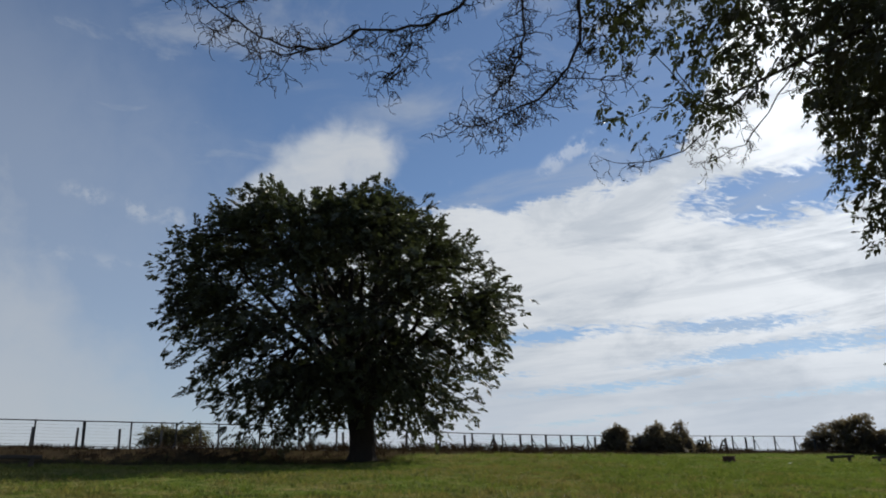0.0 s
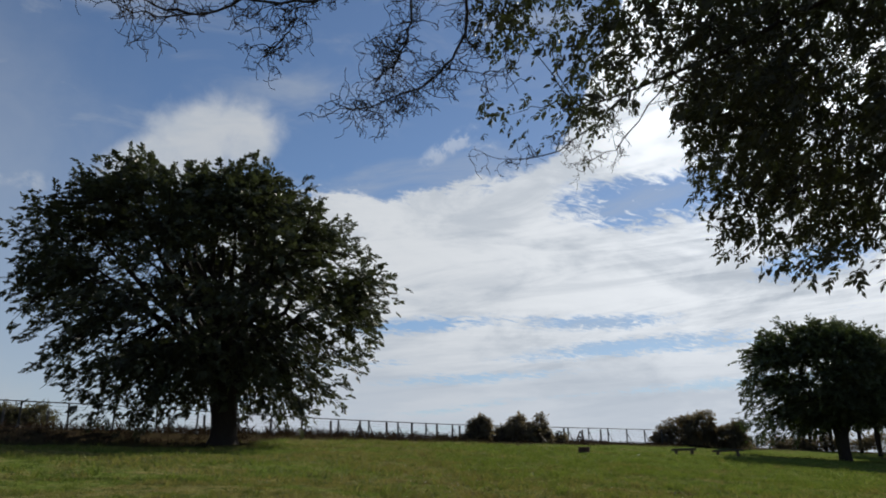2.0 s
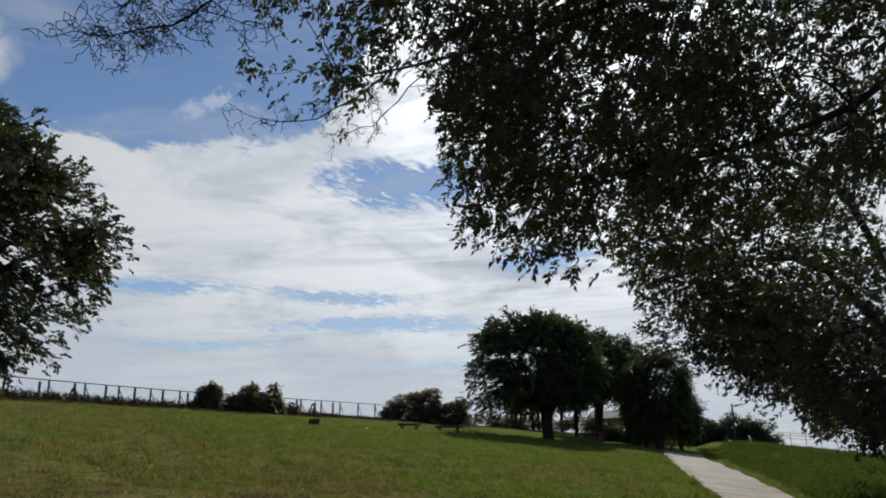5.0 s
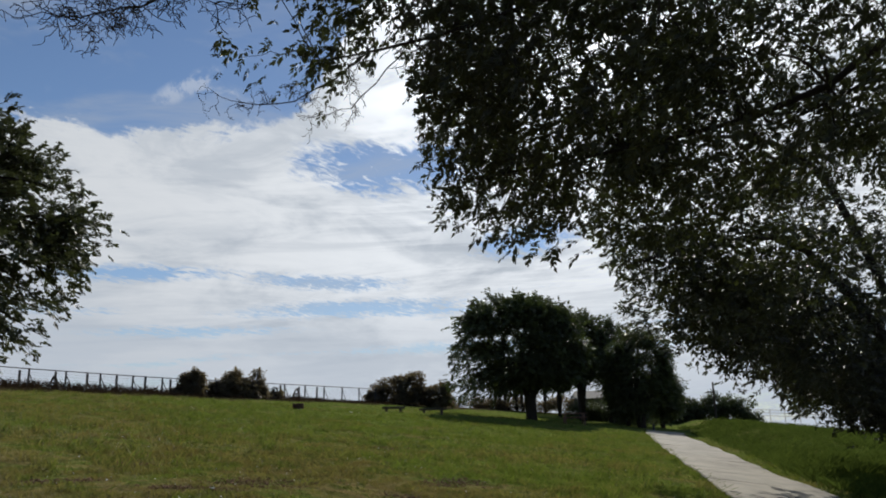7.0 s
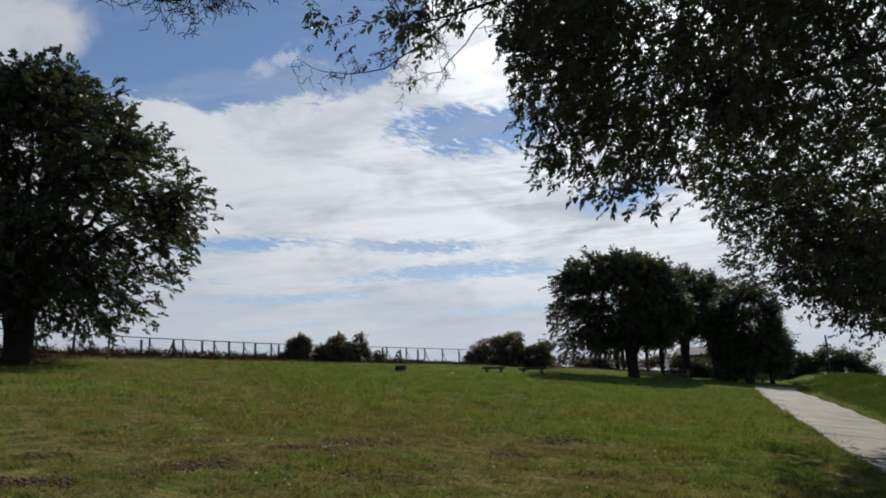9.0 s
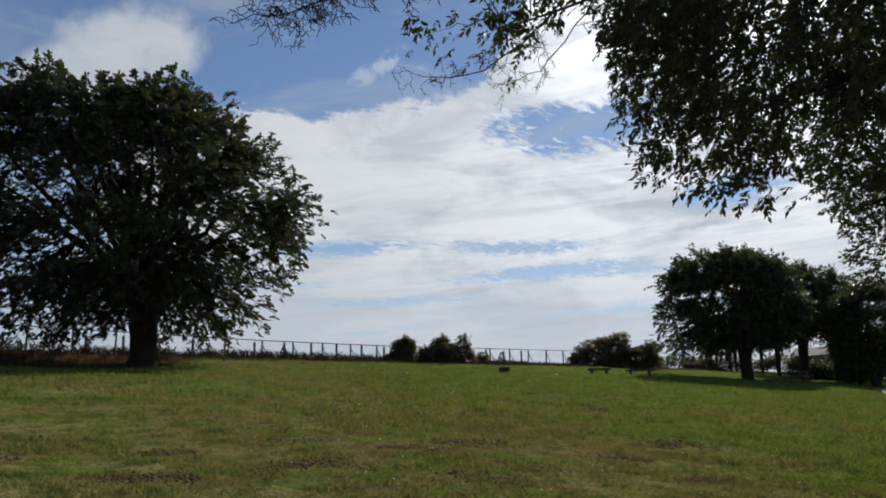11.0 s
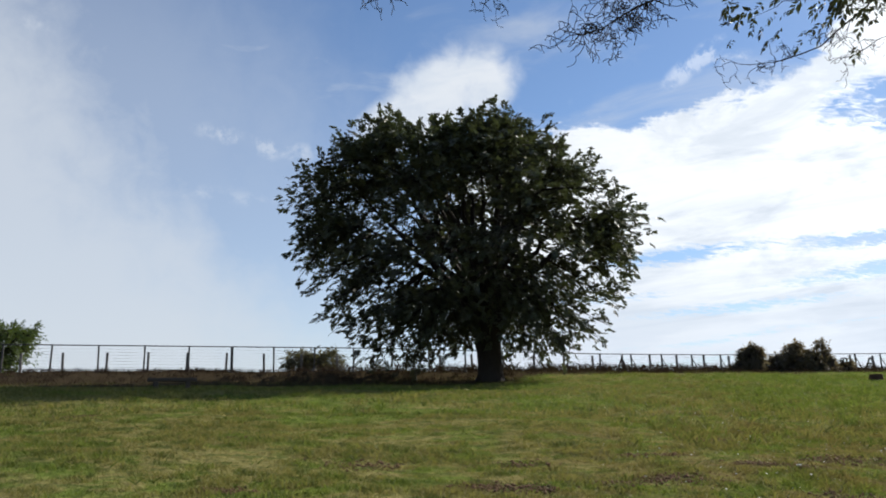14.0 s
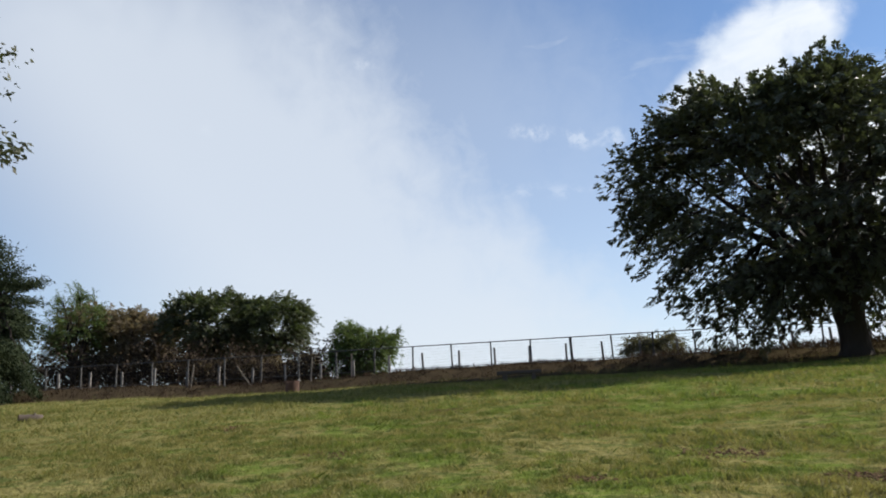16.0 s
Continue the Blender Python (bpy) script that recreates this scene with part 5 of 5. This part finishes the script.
# ---- grass and weeds ----
# heaps of dug earth: east, north, half length
EARTH = ((3.3, 11.3, 0.34), (3.8, 11.6, 0.42), (2.6, 10.5, 0.22), (2.2, 10.6, 0.18), (0.9, 9.2, 0.24), (1.2, 9.4, 0.3), (1.1, 11.3, 0.16), (2.0, 13.6, 0.3), (0.4, 8.9, 0.16), (2.7, 8.7, 0.26),
         (2.95, 8.6, 0.26), (5.5, 10.6, 0.26), (5.7, 8.9, 0.24), (6.9, 11.9, 0.34), (7.3, 12.2, 0.3), (3.7, 9.4, 0.2), (-2.5, 9.8, 0.36), (-0.7, 10.2, 0.3), (-1.0, 8.45, 0.2),
         (-0.7, 8.5, 0.24), (-0.35, 8.5, 0.16), (0.8, 11.2, 0.22), (8.8, 18.1, 0.4), (-7.5, 8.4, 0.25), (-3.4, 7.6, 0.2), (-12.0, 10.5, 0.28), (-4.8, 11.4, 0.22), (-9.2, 13.5, 0.3))
EARTH = tuple((x, y, half * 1.35) for x, y, half in EARTH)


def dug_earth():
    rng = np.random.default_rng(31)
    verts, faces = [], []
    bv = np.array([(1, 0, 0), (0, 1, 0), (-1, 0, 0), (0, -1, 0), (0, 0, 1), (0, 0, -1)], float)
    bf = np.array([(0, 1, 4), (1, 2, 4), (2, 3, 4), (3, 0, 4), (1, 0, 5), (2, 1, 5), (3, 2, 5), (0, 3, 5)])
    n = 0
    for ex, ey, half in EARTH:
        for k in range(int(100 + 520 * half)):
            r = min(0.004 + rng.exponential(0.006), 0.026)
            px, py = ex + rng.normal(0, half * 0.6), ey + rng.normal(0, half * 0.45)
            s = r * rng.uniform(0.7, 1.5, 3) * np.array([1, 1, 0.7])
            p = bv * rng.uniform(0.75, 1.2, (len(bv), 1)) * s
            p[:, 0] += px
            p[:, 1] += py
            p[:, 2] += float(hill(px, py)) + r * 0.35
            verts.append(p)
            faces.append(bf + n)
            n += len(bv)
    me = quick_mesh("dug_earth", np.concatenate(verts), np.concatenate(faces), SOIL)
    tagged(new("dug_earth", me), "small heaps of dark crumbled earth in the turf", "earth", kind="stuff")


dug_earth()


def daisies():
    rng = np.random.default_rng(12)
    r, a = rng.uniform(7.5, 21.0, 330), np.radians(rng.uniform(4, 50, 330))
    x, y = r * np.sin(a), r * np.cos(a)
    x, y = x + rng.normal(0, 0.5, 330), y + rng.normal(0, 0.5, 330)
    ok = near_path(x, y) > PATH_WIDE / 2 + 0.2
    x, y = x[ok], y[ok]
    verts, faces = [], []
    for k, (px, py) in enumerate(zip(x, y)):
        c = np.array([px, py, float(hill(px, py)) + rng.uniform(0.03, 0.07)])
        s = rng.uniform(0.006, 0.012)
        tip = rng.normal(0, 0.35, 2)
        ring = [(s * math.cos(q), s * math.sin(q), s * (tip[0] * math.cos(q) + tip[1] * math.sin(q)) + (0.25 * s if i % 2 else -0.1 * s)) for i, q in enumerate(2 * math.pi * j / 8 for j in range(8))]
        verts += [c + np.array(q) for q in ring] + [c]
        faces += [(k * 9 + j, k * 9 + (j + 1) % 8, k * 9 + 8) for j in range(8)]
    tagged(new("daisies", quick_mesh("daisies", np.array(verts), np.array(faces), DAISY)), "scattered tiny white daisies in the grass", "flowers", kind="stuff")


daisies()

def tufts(name, label, category, x, y, blades, tall, wide, mat, seed, flat=0.5, thick=0.09):
    rng = np.random.default_rng(seed)
    n = len(x) * blades
    bx, by = np.repeat(x, blades) + rng.normal(0, wide, n), np.repeat(y, blades) + rng.normal(0, wide, n)
    h = np.repeat(tall * rng.uniform(0.5, 1.3, len(x)), blades) * rng.uniform(0.5, 1.1, n)
    base = np.stack([bx, by, hill(bx, by) - 0.01], 1)
    a = rng.uniform(0, 2 * np.pi, n)
    side = np.stack([np.cos(a), np.sin(a), np.zeros(n)], 1)
    lean = np.stack([rng.normal(0, flat, n), rng.normal(0, flat, n), np.ones(n)], 1)
    w = (0.09 * thick + thick * h)[:, None]
    verts = np.stack([base - side * w * 0.5, base + side * w * 0.5, base + lean * h[:, None] * 0.6 + side * w * 0.45, base + lean * h[:, None] * np.array([1.25, 1.25, 1.0])], 1).reshape(-1, 3)
    faces = (np.arange(n)[:, None, None] * 4 + np.array([(0, 1, 2), (0, 2, 3)])[None]).reshape(-1, 3)
    return tagged(new(name, quick_mesh(name, verts, faces, mat)), label, category, kind="stuff")


def scatter(count, near, far, left, right, seed, power=0.7):
    rng = np.random.default_rng(seed)
    r = near + (far - near) * rng.random(count) ** power
    a = np.radians(rng.uniform(left, right, count))
    x, y = r * np.sin(a), r * np.cos(a)
    ok = near_path(x, y) > PATH_WIDE / 2 + 0.05
    return x[ok], y[ok]


def turf(count, near, far, power, tall, seed, wide=0.09):
    """Short single blades, mostly lying over."""
    rng = np.random.default_rng(seed)
    x, y = scatter(count, near, far, -66, 62, seed, power)
    ok = UP_X * x + UP_Y * y < 36.5 + rng.normal(0, 0.8, len(x))
    x, y = x[ok], y[ok]
    for ex, ey, half in EARTH:
        ok = np.hypot(x - ex, (y - ey) * 1.4) > half * 0.9 * rng.random(len(x)) ** 1.1
        x, y = x[ok], y[ok]
    n = len(x)
    lush = 0.8 + 0.35 * np.sin(x * 1.3 + 2 * np.sin(y * 0.7)) * np.sin(y * 1.7 + 1.5 * np.sin(x * 0.9))
    lush = lush + 0.45 * np.sin(x * 4.3 + 2.2 * np.sin(y * 2.9)) * np.sin(y * 5.1 + 1.8 * np.sin(x * 3.7))
    h = tall * np.clip(lush, 0.35, 1.7) * rng.uniform(0.45, 1.5, n)
    base = np.stack([x, y, hill(x, y) - 0.006], 1)
    a = rng.uniform(0, 2 * np.pi, n)
    side = np.stack([np.cos(a), np.sin(a), np.zeros(n)], 1)
    lean = np.stack([rng.normal(0, 0.6, n), rng.normal(0, 0.6, n), np.full(n, 0.9)], 1)
    w = (0.003 + wide * h)[:, None]
    verts = np.stack([base - side * w, base + side * w, base + lean * h[:, None]], 1).reshape(-1, 3)
    return quick_mesh("grass", verts, np.arange(n * 3).reshape(-1, 3), BLADE)


tagged(new("grass", turf(380000, 5.5, 17.0, 0.8, 0.052, 1, 0.09)), "short uneven meadow grass with straw and dark tufts", "grass", kind="stuff")
tagged(new("middle_grass", turf(180000, 16.5, 32.0, 0.85, 0.085, 3, 0.11)), "short meadow grass part way up the slope", "grass", kind="stuff")
tagged(new("far_grass", turf(150000, 31.0, 62.0, 0.9, 0.09, 2, 0.12)), "short meadow grass rising to the fence", "grass", kind="stuff")
rng = np.random.default_rng(43)
edge = []
for k in range(2400):
    p, h = path_point(rng.uniform(12.0, 57.0))
    s = rng.choice((-1, 1)) * (PATH_WIDE / 2 + rng.normal(0.03, 0.05) + 0.07 * math.sin(3.1 * p.y) * math.sin(1.3 * p.y))
    edge.append((p.x + h.y * s, p.y - h.x * s))
edge = np.array(edge)
tufts("edge_grass", "ragged grass creeping over the footpath's edges", "grass", edge[:, 0], edge[:, 1], 8, 0.085, 0.07, BLADE, 48, 0.9)
rng = np.random.default_rng(44)
spots = np.array(EARTH)[rng.integers(len(EARTH), size=620)]
x, y = spots[:, 0] + rng.normal(0, 1, 620) * spots[:, 2] * 1.1, spots[:, 1] + rng.normal(0, 1, 620) * spots[:, 2] * 0.8
tufts("dead_grass", "dead brown grass around the heaps of earth", "grass", x, y, 7, 0.035, 0.06, WEED, 45, 1.1)
x, y = scatter(2600, 14.0, 48.0, -16, 44, 46, 0.8)
ok = np.sin(x * 0.55 + 1.2 * np.sin(y * 0.33)) * np.sin(y * 0.47 + 0.9) + 0.03 * x > -0.1 + 0.5 * np.random.default_rng(56).random(len(x))
tufts("tussocks", "low dark green tussocks in the meadow", "grass", x[ok], y[ok], 26, 0.11, 0.16, BLADE, 47, 0.6)
x, y = scatter(1500, 12.0, 46.0, 2, 44, 49, 0.85)
ok = np.sin(x * 0.42 + 1.4 * np.sin(y * 0.29)) * np.sin(y * 0.38 + 0.4) > -0.2
tufts("tall_tussocks", "taller bright green tufts standing in the meadow", "grass", x[ok], y[ok], 34, 0.16, 0.12, BLADE, 50, 0.4, 0.05)
x, y = scatter(9000, 17.0, 70.0, 43.5, 66, 15, 0.8)
ok = (x - 14.3) * 0.747 - (y - 11.0) * 0.665 > 1.5
tufts("verge_grass", "longer dark green grass on the rise beside the path", "grass", x[ok], y[ok], 11, 0.30, 0.18, HERB, 16, 0.5, 0.045)
x, y = scatter(420, 15.0, 36.0, 46, 62, 17, 1.0)
ok = (x - 14.3) * 0.747 - (y - 11.0) * 0.665 > 1.45
tufts("verge_weeds", "dark broad-leaved weeds along the footpath", "weeds", x[ok], y[ok], 24, 0.30, 0.2, HERB, 18, 0.5)
x, y = scatter(3400, 6.0, 45.0, -66, 62, 5, 0.8)
ok = np.random.default_rng(55).random(len(x)) < 0.35 + 0.65 * (x > 3)
x, y = x[ok], y[ok]
tufts("weeds", "clumps of low broad-leaved green weeds", "weeds", x, y, 10, 0.075, 0.14, HERB, 6, 0.9)
rng = np.random.default_rng(7)
v = rng.uniform(-42, 52, 2600)
u = rng.normal(38.6, 1.3, 2600)
tufts("bank_weeds", "ragged brown weeds along the foot of the fence", "weeds", UP_X * u + UP_Y * v, UP_Y * u - UP_X * v, 9, 0.20, 0.14, BANK_WEED, 8, 0.45)
rng = np.random.default_rng(9)
v = np.concatenate([rng.normal(c, w, n) for c, w, n in ((14.5, 2.2, 150), (22.0, 3.0, 150), (29.0, 2.5, 110), (36.0, 3.0, 120), (7.5, 1.2, 40))])
u = rng.normal(40.6, 0.5, len(v))
tufts("fence_weeds", "tall dry reddish-brown weeds standing under the fence", "weeds", UP_X * u + UP_Y * v, UP_Y * u - UP_X * v, 12, 0.42, 0.16, BANK_WEED, 19, 0.35, 0.05)
